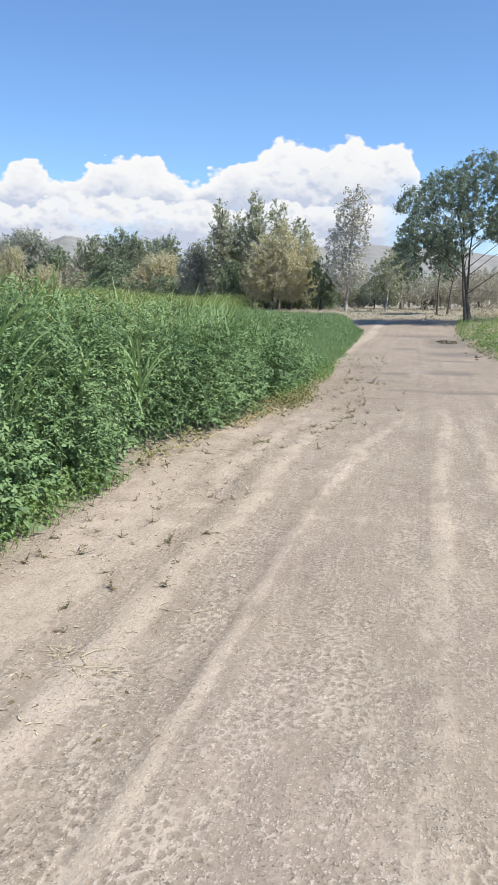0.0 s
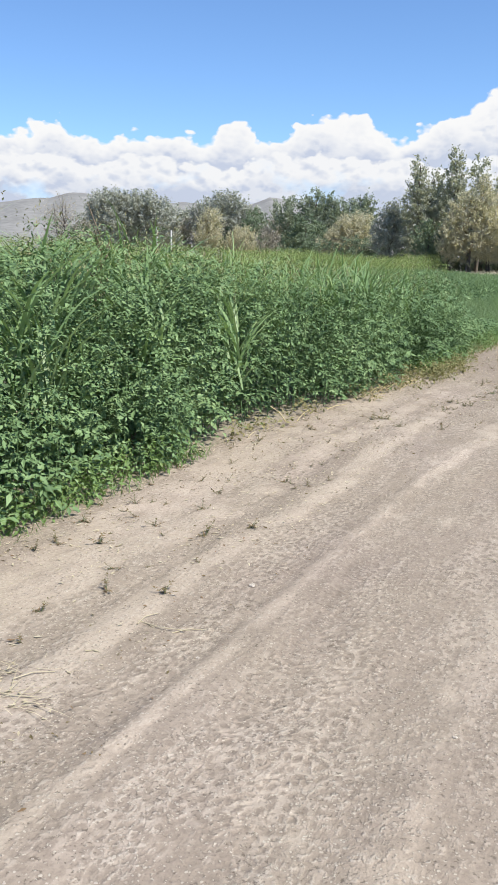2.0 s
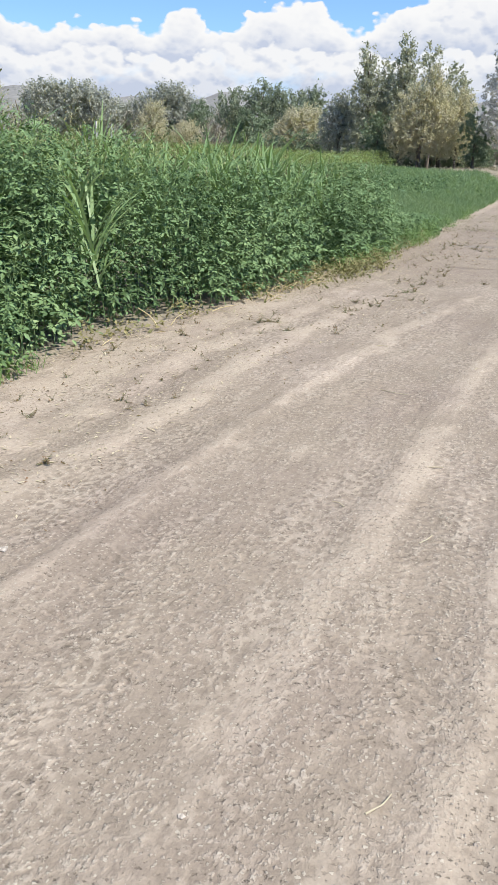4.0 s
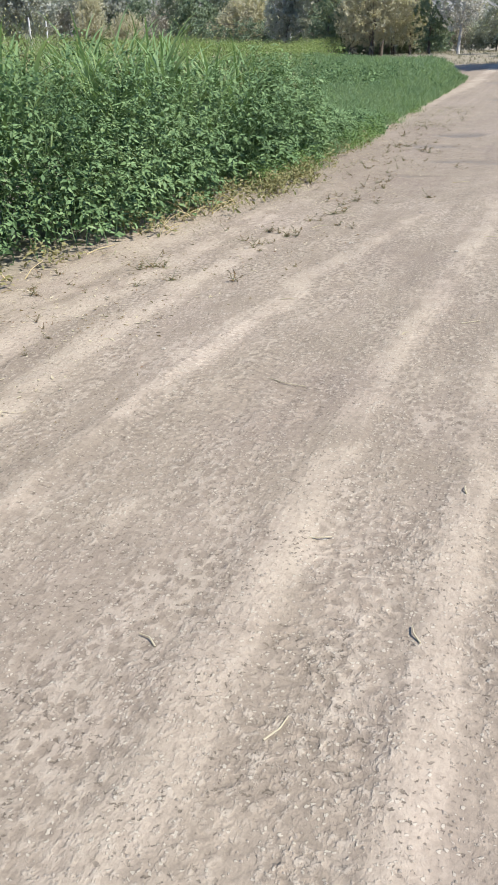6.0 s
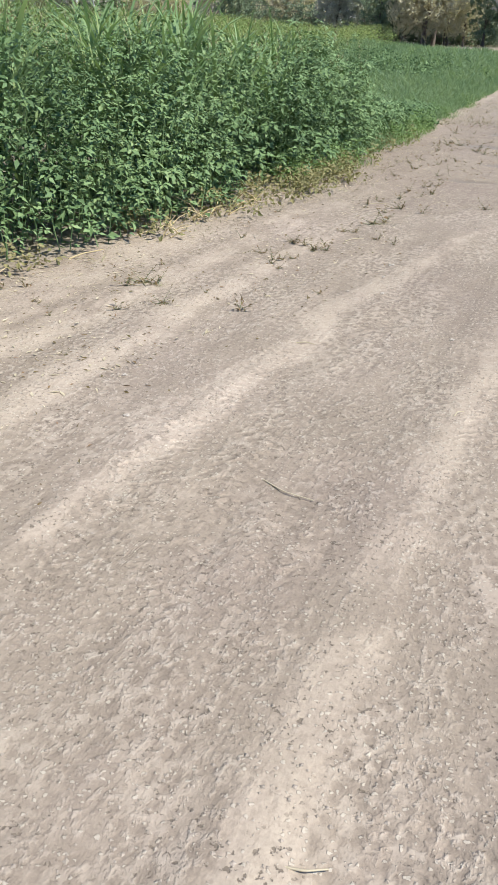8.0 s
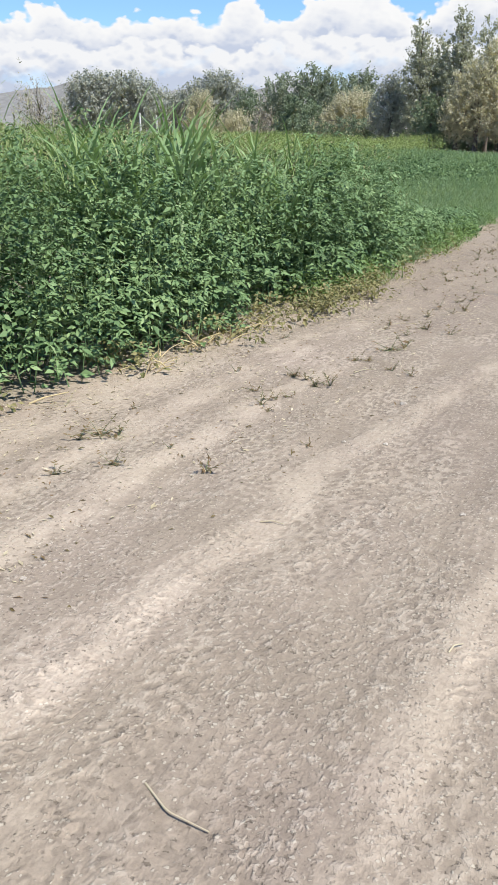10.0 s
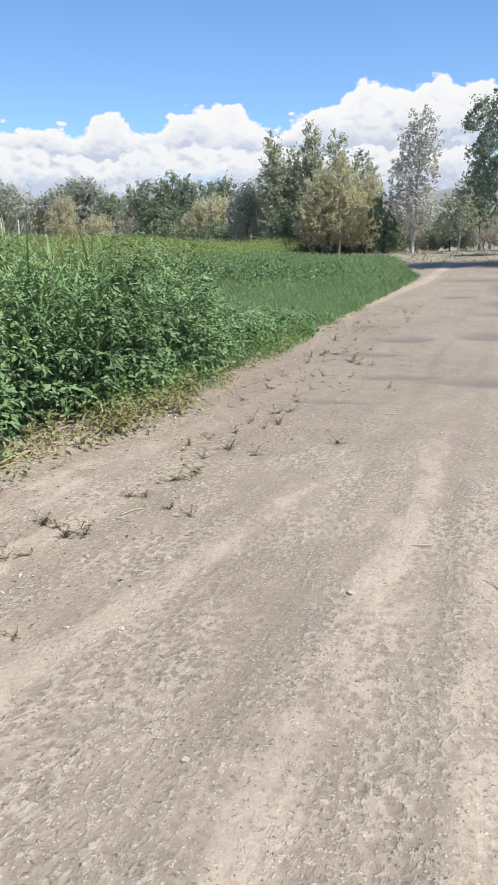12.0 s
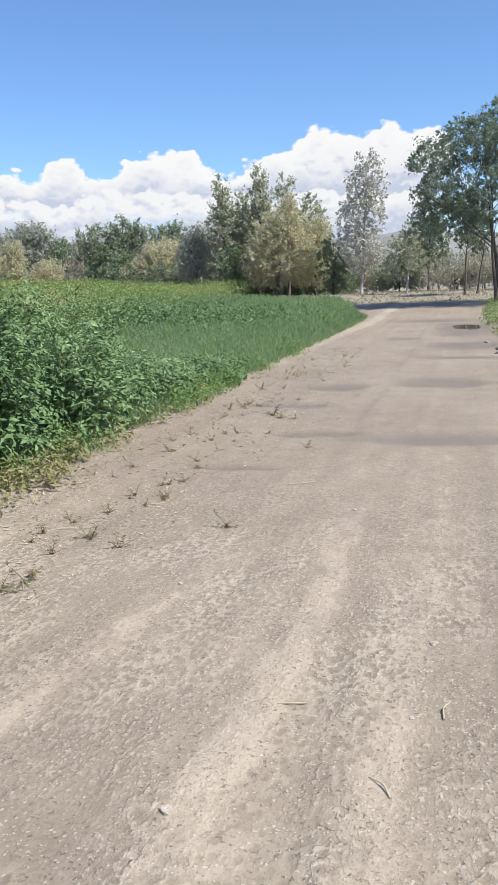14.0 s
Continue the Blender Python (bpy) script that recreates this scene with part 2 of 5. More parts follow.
def plain_material(name, dark, light, scale, rough=0.85, bump=0.3, stretch=(1, 1, 1), spec=0.25):
    """Two tones of one stuff with grain and fine relief."""
    m, bsdf, put, join = material(name, rough, spec)
    coord, move = put("ShaderNodeTexCoord"), put("ShaderNodeMapping")
    move.inputs[3].default_value = stretch
    join(coord.outputs["Object"], move.inputs[0])
    big, fine = put("ShaderNodeTexNoise", Scale=scale, Detail=6.0, Roughness=0.6), put("ShaderNodeTexNoise", Scale=scale * 7, Detail=4.0)
    join(move.outputs[0], big.inputs[0])
    join(move.outputs[0], fine.inputs[0])
    ramp = ramp_node(put, [(0.3, dark), (0.7, light)])
    mix = mix_node(put, "OVERLAY", 0.45)
    join(big.outputs[0], ramp.inputs[0])
    join(ramp.outputs[0], mix.inputs[6])
    join(fine.outputs[0], mix.inputs[7])
    join(mix.outputs[2], bsdf.inputs["Base Color"])
    rel = put("ShaderNodeBump", Strength=bump, Distance=0.02)
    join(fine.outputs[0], rel.inputs["Height"])
    join(rel.outputs[0], bsdf.inputs["Normal"])
    return m


def ground_material():
    """Dirt: pale loose sand on the ridges, grey trodden soil between, damp mud, dry grass litter away from the track."""
    m, bsdf, put, join = material("dirt", 0.92, 0.2)
    coord = put("ShaderNodeTexCoord")

    def noise_at(scale, detail=5.0, rough=0.6, stretch=None):
        n = put("ShaderNodeTexNoise", Scale=scale, Detail=detail, Roughness=rough)
        src = coord.outputs["Object"]
        if stretch:
            mv = put("ShaderNodeMapping")
            mv.inputs[3].default_value = stretch
            join(src, mv.inputs[0])
            src = mv.outputs[0]
        join(src, n.inputs[0])
        return n.outputs[0]

    def maths(op, a, b, clamp=False):
        n = put("ShaderNodeMath")
        n.operation, n.use_clamp = op, clamp
        for i, v in enumerate((a, b)):
            if isinstance(v, (int, float)):
                n.inputs[i].default_value = v
            else:
                join(v, n.inputs[i])
        return n.outputs[0]

    def attr(name):
        a = put("ShaderNodeAttribute")
        a.attribute_name = name
        return a.outputs["Fac"]

    loose = maths("ADD", maths("ADD", maths("MULTIPLY", attr("loose"), 0.88), 0.03), maths("MULTIPLY", maths("SUBTRACT", noise_at(7.0, 8.0, 0.7, (1, 0.5, 1)), 0.5), 1.5), True)
    tone = ramp_node(put, [(0.0, (0.250, 0.207, 0.165)), (0.42, (0.288, 0.240, 0.192)), (0.6, (0.360, 0.302, 0.243)), (1.0, (0.420, 0.355, 0.287))])
    join(loose, tone.inputs[0])
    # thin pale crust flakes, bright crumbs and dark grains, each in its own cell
    warp = put("ShaderNodeVectorMath")
    warp.operation = "MULTIPLY_ADD"
    shift = put("ShaderNodeTexNoise", Scale=90.0, Detail=3.0)
    join(coord.outputs["Object"], shift.inputs[0])
    join(shift.outputs[1], warp.inputs[0])
    warp.inputs[1].default_value = (0.016, 0.016, 0.0)
    join(coord.outputs["Object"], warp.inputs[2])

    def specks(scale, share, size, stretch=(1, 1, 1)):
        v = put("ShaderNodeTexVoronoi", Scale=scale)
        mv = put("ShaderNodeMapping")
        mv.inputs[3].default_value = stretch
        join(warp.outputs[0], mv.inputs[0])
        join(mv.outputs[0], v.inputs[0])
        pick = put("ShaderNodeSeparateColor")
        join(v.outputs["Color"], pick.inputs[0])
        wide = maths("MULTIPLY", maths("SUBTRACT", pick.outputs[0], 1.0 - share), size / share)
        return maths("MULTIPLY", maths("SUBTRACT", wide, v.outputs["Distance"]), 9.0, True)

    def sharp(n, level, steep):
        return maths("MULTIPLY", maths("SUBTRACT", n, level), steep, True)

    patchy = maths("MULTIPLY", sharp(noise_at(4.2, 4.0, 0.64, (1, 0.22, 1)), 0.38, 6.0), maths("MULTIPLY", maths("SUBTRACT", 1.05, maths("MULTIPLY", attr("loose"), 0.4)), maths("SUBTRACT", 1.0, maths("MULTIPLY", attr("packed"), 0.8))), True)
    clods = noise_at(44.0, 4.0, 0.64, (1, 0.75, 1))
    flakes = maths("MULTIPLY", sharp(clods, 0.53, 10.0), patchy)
    # small shade of the pits put into the colour, low spots painted darker
    hollow_shade = maths("MULTIPLY", sharp(maths("SUBTRACT", 1.0, clods), 0.56, 10.0), patchy)
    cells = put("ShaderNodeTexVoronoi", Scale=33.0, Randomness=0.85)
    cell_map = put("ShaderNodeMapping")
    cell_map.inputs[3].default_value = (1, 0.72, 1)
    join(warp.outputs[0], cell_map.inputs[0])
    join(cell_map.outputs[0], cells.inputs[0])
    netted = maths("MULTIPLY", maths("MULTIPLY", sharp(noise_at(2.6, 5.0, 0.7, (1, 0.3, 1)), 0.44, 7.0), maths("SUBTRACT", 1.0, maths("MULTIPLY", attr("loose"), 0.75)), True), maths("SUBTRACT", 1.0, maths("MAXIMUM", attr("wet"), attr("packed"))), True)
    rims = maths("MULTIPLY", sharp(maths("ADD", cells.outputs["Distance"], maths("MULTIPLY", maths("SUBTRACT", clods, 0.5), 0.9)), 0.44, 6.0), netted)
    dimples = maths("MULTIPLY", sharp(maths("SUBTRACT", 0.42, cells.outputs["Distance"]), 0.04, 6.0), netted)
    crumbs = specks(95.0, 0.36, 0.55)
    grains = maths("MULTIPLY", sharp(noise_at(62.0, 3.0, 0.6), 0.605, 18.0), sharp(noise_at(5.0, 4.0, 0.65), 0.36, 5.0))
    fine = ramp_node(put, [(0.36, (0.86, 0.855, 0.85)), (0.50, (1.0, 1.0, 1.0)), (0.64, (1.10, 1.10, 1.09))])
    join(noise_at(60.0, 6.0, 0.72), fine.inputs[0])
    a = mix_node(put, "MULTIPLY", 1.0)
    join(tone.outputs[0], a.inputs[6])
    join(fine.outputs[0], a.inputs[7])
    # dimples and hollows darkened to deepen the relief's shade; rims and flakes pale crust
    for mask, much, colour in ((dimples, 0.55, (0.205, 0.168, 0.134, 1)), (rims, 0.62, (0.455, 0.392, 0.322, 1)), (hollow_shade, 0.5, (0.235, 0.195, 0.156, 1)), (flakes, 0.75, (0.44, 0.383, 0.318, 1)), (grains, 0.8, (0.14, 0.115, 0.09, 1)), (crumbs, 0.55, (0.54, 0.49, 0.41, 1))):
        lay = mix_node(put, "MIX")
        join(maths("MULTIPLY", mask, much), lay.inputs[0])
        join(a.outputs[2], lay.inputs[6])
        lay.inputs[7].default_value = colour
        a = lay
    # tyre lugs: pale crust on the raised bars, darker colour between them
    sway = noise_at(16.0, 3.0)
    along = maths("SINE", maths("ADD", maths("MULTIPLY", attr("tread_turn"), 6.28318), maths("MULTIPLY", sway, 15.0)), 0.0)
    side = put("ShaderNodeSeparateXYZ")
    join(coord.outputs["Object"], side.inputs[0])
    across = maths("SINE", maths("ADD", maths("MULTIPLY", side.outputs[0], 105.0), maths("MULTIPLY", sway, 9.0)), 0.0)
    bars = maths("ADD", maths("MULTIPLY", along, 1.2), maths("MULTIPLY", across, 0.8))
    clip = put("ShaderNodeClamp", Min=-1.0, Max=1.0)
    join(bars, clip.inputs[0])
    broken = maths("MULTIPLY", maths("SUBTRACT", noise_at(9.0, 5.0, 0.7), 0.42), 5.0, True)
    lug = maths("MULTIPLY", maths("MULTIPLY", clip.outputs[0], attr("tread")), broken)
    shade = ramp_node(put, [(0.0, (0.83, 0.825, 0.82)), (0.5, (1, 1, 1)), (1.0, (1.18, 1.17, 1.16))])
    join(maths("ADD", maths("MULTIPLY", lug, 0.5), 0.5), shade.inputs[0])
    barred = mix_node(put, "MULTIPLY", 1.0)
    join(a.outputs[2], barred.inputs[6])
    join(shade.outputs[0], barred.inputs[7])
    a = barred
    stain = ramp_node(put, [(0.3, (0.90, 0.87, 0.86)), (0.5, (1.0, 0.99, 0.94)), (0.7, (1.07, 1.05, 1.04))])
    join(noise_at(0.8, 4.0, 0.55, (1, 0.45, 1)), stain.inputs[0])
    b = mix_node(put, "MULTIPLY", 1.0)
    join(a.outputs[2], b.inputs[6])
    join(stain.outputs[0], b.inputs[7])
    wet = maths("MULTIPLY", attr("wet"), maths("ADD", noise_at(2.5, 4.0, 0.6, (1, 0.5, 1)), 0.45), True)
    c = mix_node(put, "MIX")
    join(wet, c.inputs[0])
    join(b.outputs[2], c.inputs[6])
    c.inputs[7].default_value = (0.20, 0.168, 0.132, 1)
    litter = ramp_node(put, [(0.3, (0.19, 0.165, 0.115)), (0.55, (0.29, 0.255, 0.19)), (0.8, (0.20, 0.195, 0.12))])
    join(noise_at(1.6, 8.0, 0.7), litter.inputs[0])
    d = mix_node(put, "MIX")
    join(attr("wild"), d.inputs[0])
    join(c.outputs[2], d.inputs[6])
    join(litter.outputs[0], d.inputs[7])
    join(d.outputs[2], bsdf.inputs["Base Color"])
    rg = maths("SUBTRACT", 0.93, maths("MULTIPLY", wet, 0.35))
    join(rg, bsdf.inputs["Roughness"])
    h = maths("ADD", maths("MULTIPLY", noise_at(95.0, 2.0, 0.6), 0.0014), maths("MULTIPLY", maths("SUBTRACT", maths("ADD", flakes, crumbs), grains), 0.0016))
    h = maths("ADD", h, maths("MULTIPLY", clods, maths("ADD", maths("MULTIPLY", patchy, 0.0065), 0.0012)))
    h = maths("ADD", h, maths("MULTIPLY", noise_at(20.0, 2.0, 0.5), 0.003))
    h = maths("ADD", h, maths("MULTIPLY", loose, 0.0035))
    h = maths("ADD", h, maths("MULTIPLY", maths("SUBTRACT", rims, dimples), 0.0013))
    h = maths("ADD", h, maths("MULTIPLY", lug, 0.0016))
    rel = put("ShaderNodeBump", Strength=1.0, Distance=1.0)
    join(h, rel.inputs["Height"])
    join(rel.outputs[0], bsdf.inputs["Normal"])
    return m


def water_material():
    m, bsdf, put, join = material("still_water", 0.04, 0.5)
    bsdf.inputs["Base Color"].default_value = (0.10, 0.085, 0.065, 1)
    tex = put("ShaderNodeTexNoise", Scale=6.0, Detail=2.0)
    rel = put("ShaderNodeBump", Strength=0.04, Distance=0.01)
    join(tex.outputs[0], rel.inputs["Height"])
    join(rel.outputs[0], bsdf.inputs["Normal"])
    return m


DIRT, WATER = ground_material(), water_material()
WEED = leaf_material("weed_leaf", [(0.060, 0.105, 0.042), (0.105, 0.176, 0.071), (0.162, 0.252, 0.106), (0.244, 0.340, 0.155)], 0.6, 0.10, 0.25, 0.7, 1.3)
YOUNG = leaf_material("young_weed_leaf", [(0.12, 0.20, 0.06), (0.17, 0.265, 0.085), (0.24, 0.33, 0.12)], 0.5, 0.3)
YELLOWED = leaf_material("yellowed_weed", [(0.13, 0.135, 0.055), (0.235, 0.22, 0.095), (0.35, 0.305, 0.155)], 0.65, 0.2)
REED = leaf_material("reed_blade", [(0.156, 0.253, 0.1), (0.239, 0.35, 0.154), (0.34, 0.432, 0.222)], 0.45, 0.3)
TOPGRASS = leaf_material("overtopping_grass", [(0.20, 0.285, 0.095), (0.28, 0.37, 0.14), (0.37, 0.43, 0.20)], 0.55, 0.35)
FEATHER = leaf_material("feathery_grass", [(0.172, 0.252, 0.132), (0.212, 0.298, 0.165), (0.255, 0.338, 0.198)], 0.8, 0.55, 0.1, 0.22, 0.4)
FIELD = leaf_material("field_weed", [(0.135, 0.198, 0.068), (0.195, 0.268, 0.092), (0.255, 0.318, 0.118), (0.315, 0.345, 0.15)], 0.6, 0.3, 0.25, 0.5, 0.4)
SEED = leaf_material("seed_head", [(0.20, 0.19, 0.10), (0.28, 0.26, 0.14), (0.22, 0.26, 0.11)], 0.8, 0.15)
STRAW = leaf_material("dry_straw", [(0.40, 0.34, 0.225), (0.51, 0.44, 0.305), (0.60, 0.53, 0.39)], 0.7, 0.15)
SPRIG = leaf_material("sprig_leaf", [(0.105, 0.099, 0.044), (0.179, 0.133, 0.062), (0.299, 0.177, 0.111)], 0.7, 0.2)
DULLGRASS = leaf_material("dull_meadow_grass", [(0.19, 0.18, 0.12), (0.27, 0.245, 0.175), (0.18, 0.185, 0.11)], 0.8, 0.2)
DRYGRASS = leaf_material("dry_grass", [(0.33, 0.295, 0.20), (0.43, 0.385, 0.27), (0.30, 0.295, 0.18)], 0.75, 0.2)
STALK = leaf_material("dry_stalk", [(0.50, 0.39, 0.20), (0.60, 0.49, 0.28), (0.68, 0.58, 0.37)], 0.7, 0.1)
BARK = plain_material("bark", (0.075, 0.06, 0.048), (0.17, 0.145, 0.12), 5.0, 0.9, 0.6, (3, 3, 0.6))
PALE_BARK = plain_material("pale_bark", (0.30, 0.28, 0.25), (0.58, 0.56, 0.52), 4.0, 0.8, 0.3, (1, 1, 2))
DEADSTEM = plain_material("dead_stem", (0.10, 0.075, 0.05), (0.20, 0.155, 0.105), 14.0, 0.85, 0.3)
STEM = plain_material("green_stem", (0.09, 0.14, 0.05), (0.17, 0.20, 0.09), 9.0, 0.6, 0.1)
STONE = plain_material("pale_stone", (0.36, 0.315, 0.26), (0.52, 0.465, 0.395), 22.0, 0.85, 0.4)
POST = plain_material("weathered_post", (0.46, 0.45, 0.43), (0.66, 0.65, 0.62), 3.0, 0.85, 0.3, (2, 2, 0.4))
HILL = plain_material("dry_hillside", (0.19, 0.185, 0.17), (0.25, 0.245, 0.225), 0.006, 0.95, 0.0)
GRAVEL = plain_material("gravel", (0.23, 0.195, 0.155), (0.40, 0.343, 0.278), 45.0, 0.9, 0.2)

# ---- ground ----
EDGE_Y = [-30, 4, 7, 10, 14, 20, 33, 43, 47, 60]
EDGE_X = [-3.2, -3.35, -3.3, -2.95, -2.55, -2.7, -2.95, -3.3, -4.4, -9.0]


def edge(y):
    """Where the weeds begin beside the track."""
    return np.interp(y, EDGE_Y, EDGE_X)


def right_edge(y):
    return np.interp(y, [-30, 15, 22, 26, 36, 48, 54, 64], [3.0, 2.4, 1.7, 1.35, 1.2, 1.5, 1.9, 3.4])


def lie(x, y):
    """The broad lie of the land: level along the track, rising gently to the field's far side and past the track's end."""
    x, y = np.asarray(x, float), np.asarray(y, float)
    rise = 0.055 * np.clip(-x - 5, 0, 42) * smooth(4, 30, np.hypot(x, y))
    bank = 0.22 * smooth(0.0, 1.2, x - right_edge(y)) * smooth(15, 24, y)
    end = 0.85 * smooth(40, 70, y) * smooth(-20, -4, x)
    return rise + bank + end


def wander(y):
    return 0.05 * value_noise(0.0 * np.asarray(y, float), y, 3.1, 3) + 0.03 * value_noise(0.0 * np.asarray(y, float), y, 1.1, 4)


# pale ridges: places along the track, how far across they lie there, half width, strength
RIDGES = [((0, 3.4, 4.6, 7, 12), (-2.62, -2.5, -2.3, -2.35, -2.0), 0.14, 0.8), ((0, 3.4, 4.5, 5.6, 7.7, 10), (-2.02, -1.99, -1.93, -1.84, -1.92, -1.7), 0.095, 0.95),
          ((0, 2.4, 3.9, 5.5, 6.3, 7.3), (-1.5, -1.46, -1.40, -1.34, -1.30, -1.22), 0.042, 1.05), ((6.2, 7.3, 8.5, 10.2, 11, 11.5), (-1.31, -1.21, -1.14, -0.88, -0.65, -0.35), 0.09, 0.75),
          ((0, 2.6, 4.5, 6.5, 8.5, 10.5, 12.5), (-0.56, -0.48, -0.40, -0.35, -0.25, -0.15, -0.17), 0.075, 0.78), ((0, 5, 9, 11.3, 14), (0.05, 0.12, 0.2, 0.26, 0.3), 0.06, 0.6),
          ((0, 4, 8, 14), (0.6, 0.6, 0.66, 0.75), 0.10, 0.8), ((0, 14), (1.35, 1.3), 0.2, 0.6)]
TREADS = [(-2.18, 0.08, 0.055, 1), (-1.66, 0.15, 0.07, 1), (-1.18, 0.13, 0.052, -1), (-0.90, 0.13, 0.056, 1), (-0.62, 0.12, 0.06, -1), (-0.14, 0.16, 0.06, 1), (0.34, 0.18, 0.06, -1), (0.98, 0.20, 0.06, 1)]
DAMP = [(0.30, 14.5, 0.95, 0.36), (-0.75, 14.7, 0.5, 0.2), (-1.15, 13.2, 0.45, 0.12), (-1.1, 18.3, 0.45, 0.5), (0.1, 18.8, 0.75, 0.6), (-1.4, 16.6, 0.5, 0.25), (0.6, 26.2, 1.0, 1.5), (-1.0, 28.8, 0.5, 0.6), (0.55, 34, 0.9, 5.0), (-0.6, 40, 1.8, 1.6),
        (0.6, 23.0, 1.0, 0.4)]


def loose_sand(x, y):
    w = x - wander(y)
    s = np.zeros_like(w)
    for ys, xs, wide, much in RIDGES:
        off = np.abs(x - np.interp(y, ys, xs) + 0.035 * value_noise(x, y, 0.4, 10) + 0.015 * value_noise(x, y, 0.11, 15)) / wide
        ends = smooth(ys[0] - 0.6, ys[0] + 0.3, y) * smooth(ys[-1] + 0.8, ys[-1] - 0.4, y)
        s = np.maximum(s, much * ends * smooth(1.5, 0.6, off) * (0.80 + 0.34 * value_noise(x, y * 0.6, 0.5, 11) + 0.24 * value_noise(x, y * 0.7, 0.13, 16)))
    s = s * (0.35 + 0.65 * smooth(17, 9, y))
    s = np.maximum(s, 0.7 * smooth(0.45, 0.1, np.abs(w + 2.75)))
    s += 0.16 * value_noise(x, y * 0.5, 1.3, 5) + 0.18 * value_noise(x, y, 0.25, 6)
    return np.clip(s * 0.75 + 0.18, 0, 1)


def damp(x, y):
    s = np.zeros_like(x)
    for cx, cy, rx, ry in DAMP:
        d = np.hypot((x - cx) / rx, (y - cy) / ry) + 0.22 * value_noise(x, y * 1.6, 0.5, 21)
        s = np.maximum(s, smooth(1.25, 0.5, d))
    return s


def relief(x, y):
    """Ruts, tyre treads and clods of the track."""
    w = x - wander(y)
    on = smooth(0.0, 0.5, x - edge(y)) * smooth(0.3, -0.5, x - right_edge(y) - 0.3) * smooth(70, 40, y)
    h = np.zeros_like(x)
    for ys, xs, wide, much in RIDGES:
        h += 0.009 * much * np.exp(-((x - np.interp(y, ys, xs)) / (wide * 1.1)) ** 2) * smooth(18, 10, y) * smooth(ys[-1] + 0.8, ys[-1] - 0.4, y)
    for at, wide, pitch, lean in TREADS:
        h -= 0.007 * smooth(wide * 1.4, wide * 0.7, np.abs(w - at))
    h += 0.004 * value_noise(x, y, 0.16, 12) + 0.0034 * value_noise(x, y, 0.07, 13) + 0.02 * value_noise(x, y, 1.3, 14)
    d = damp(x, y)
    h = h * (1 - 0.75 * d) - 0.03 * d
    return h * on * smooth(0.0, 4.0, y + 6)


def treads(x, y):
    """How plainly a tyre's bars show, and how many bars lie behind, along each wheel's lane."""
    w = x - wander(y)
    lanes = np.array([lane[0] for lane in TREADS])
    near = np.abs(w[:, None] - lanes[None]).argmin(1)
    at, wide, pitch, lean = (np.array([lane[i] for lane in TREADS])[near] for i in range(4))
    off = np.abs(w - at)
    plain = smooth(1.1, 0.8, off / wide) * smooth(-0.3, 0.35, value_noise(x + 3 * at, y * 0.5, 0.6, 9)) * (0.2 + 0.8 * smooth(9.6, 7.8, y)) * smooth(20, 12, y)
    turn = (y + lean * 0.75 * off) / pitch
    return plain, turn


def ground_z(x, y):
    x, y = np.asarray(x, float), np.asarray(y, float)
    return lie(x, y) + relief(x, y)


def steps(start, first, grow, end):
    out, d = [start], first
    while out[-1] < end:
        out.append(out[-1] + d)
        d *= grow
    return out


def build_ground():
    xs = np.concatenate([-np.array(steps(3.1, 0.05, 1.28, 4600))[::-1], np.arange(-3.07, 1.49, 0.033), steps(1.5, 0.05, 1.28, 4600)])
    ys = np.concatenate([-np.array(steps(-0.4, 0.06, 1.3, 4600))[::-1], np.arange(0.43, 14.48, 0.033), steps(14.5, 0.035, 1.022, 70), steps(76, 3, 1.2, 4600)])
    gx, gy = np.meshgrid(xs, ys)
    x, y = gx.ravel(), gy.ravel()
    z = ground_z(x, y)
    n, m = len(xs), len(ys)
    i = (np.arange(m - 1)[:, None] * n + np.arange(n - 1)[None]).ravel()
    me = mesh_of("ground", np.stack([x, y, z], 1), np.stack([i, i + 1, i + n + 1, i + n], 1))
    wild = np.maximum(np.maximum(smooth(0.15, -0.25, x - edge(y)), smooth(-0.1, 0.5, x - right_edge(y) + 0.25 * value_noise(x, y, 0.8, 30)) * smooth(12, 22, y)), smooth(53, 57, y + 1.2 * value_noise(x, y, 2.0, 31)))
    plain, turn = treads(x, y)
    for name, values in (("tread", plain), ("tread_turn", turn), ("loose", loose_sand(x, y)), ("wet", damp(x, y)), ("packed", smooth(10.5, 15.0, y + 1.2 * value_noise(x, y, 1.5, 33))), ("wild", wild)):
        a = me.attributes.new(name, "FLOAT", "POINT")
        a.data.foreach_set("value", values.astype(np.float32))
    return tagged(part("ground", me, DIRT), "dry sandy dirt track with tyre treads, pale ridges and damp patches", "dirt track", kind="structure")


build_ground()


def build_puddle():
    ang = np.linspace(0, 2 * np.pi, 60, endpoint=False)
    r = 1 + 0.16 * value_noise(np.cos(ang) * 2 + 7, np.sin(ang) * 2, 0.7, 41)
    rim = np.stack([0.70 + 0.42 * r * np.cos(ang), 34.8 + 1.5 * r * np.sin(ang), 0 * ang - 0.024], 1)
    low = rim * [1, 1, 1] - [0, 0, 0.01]
    k = np.arange(60)
    me = mesh_of("puddle", np.concatenate([rim, low]), np.stack([k, (k + 1) % 60, (k + 1) % 60 + 60, k + 60], 1), np.arange(60)[None], flat=True)
    tagged(part("puddle", me, WATER), "shallow muddy puddle lying in the dirt track", "puddle", kind="structure")


build_puddle()


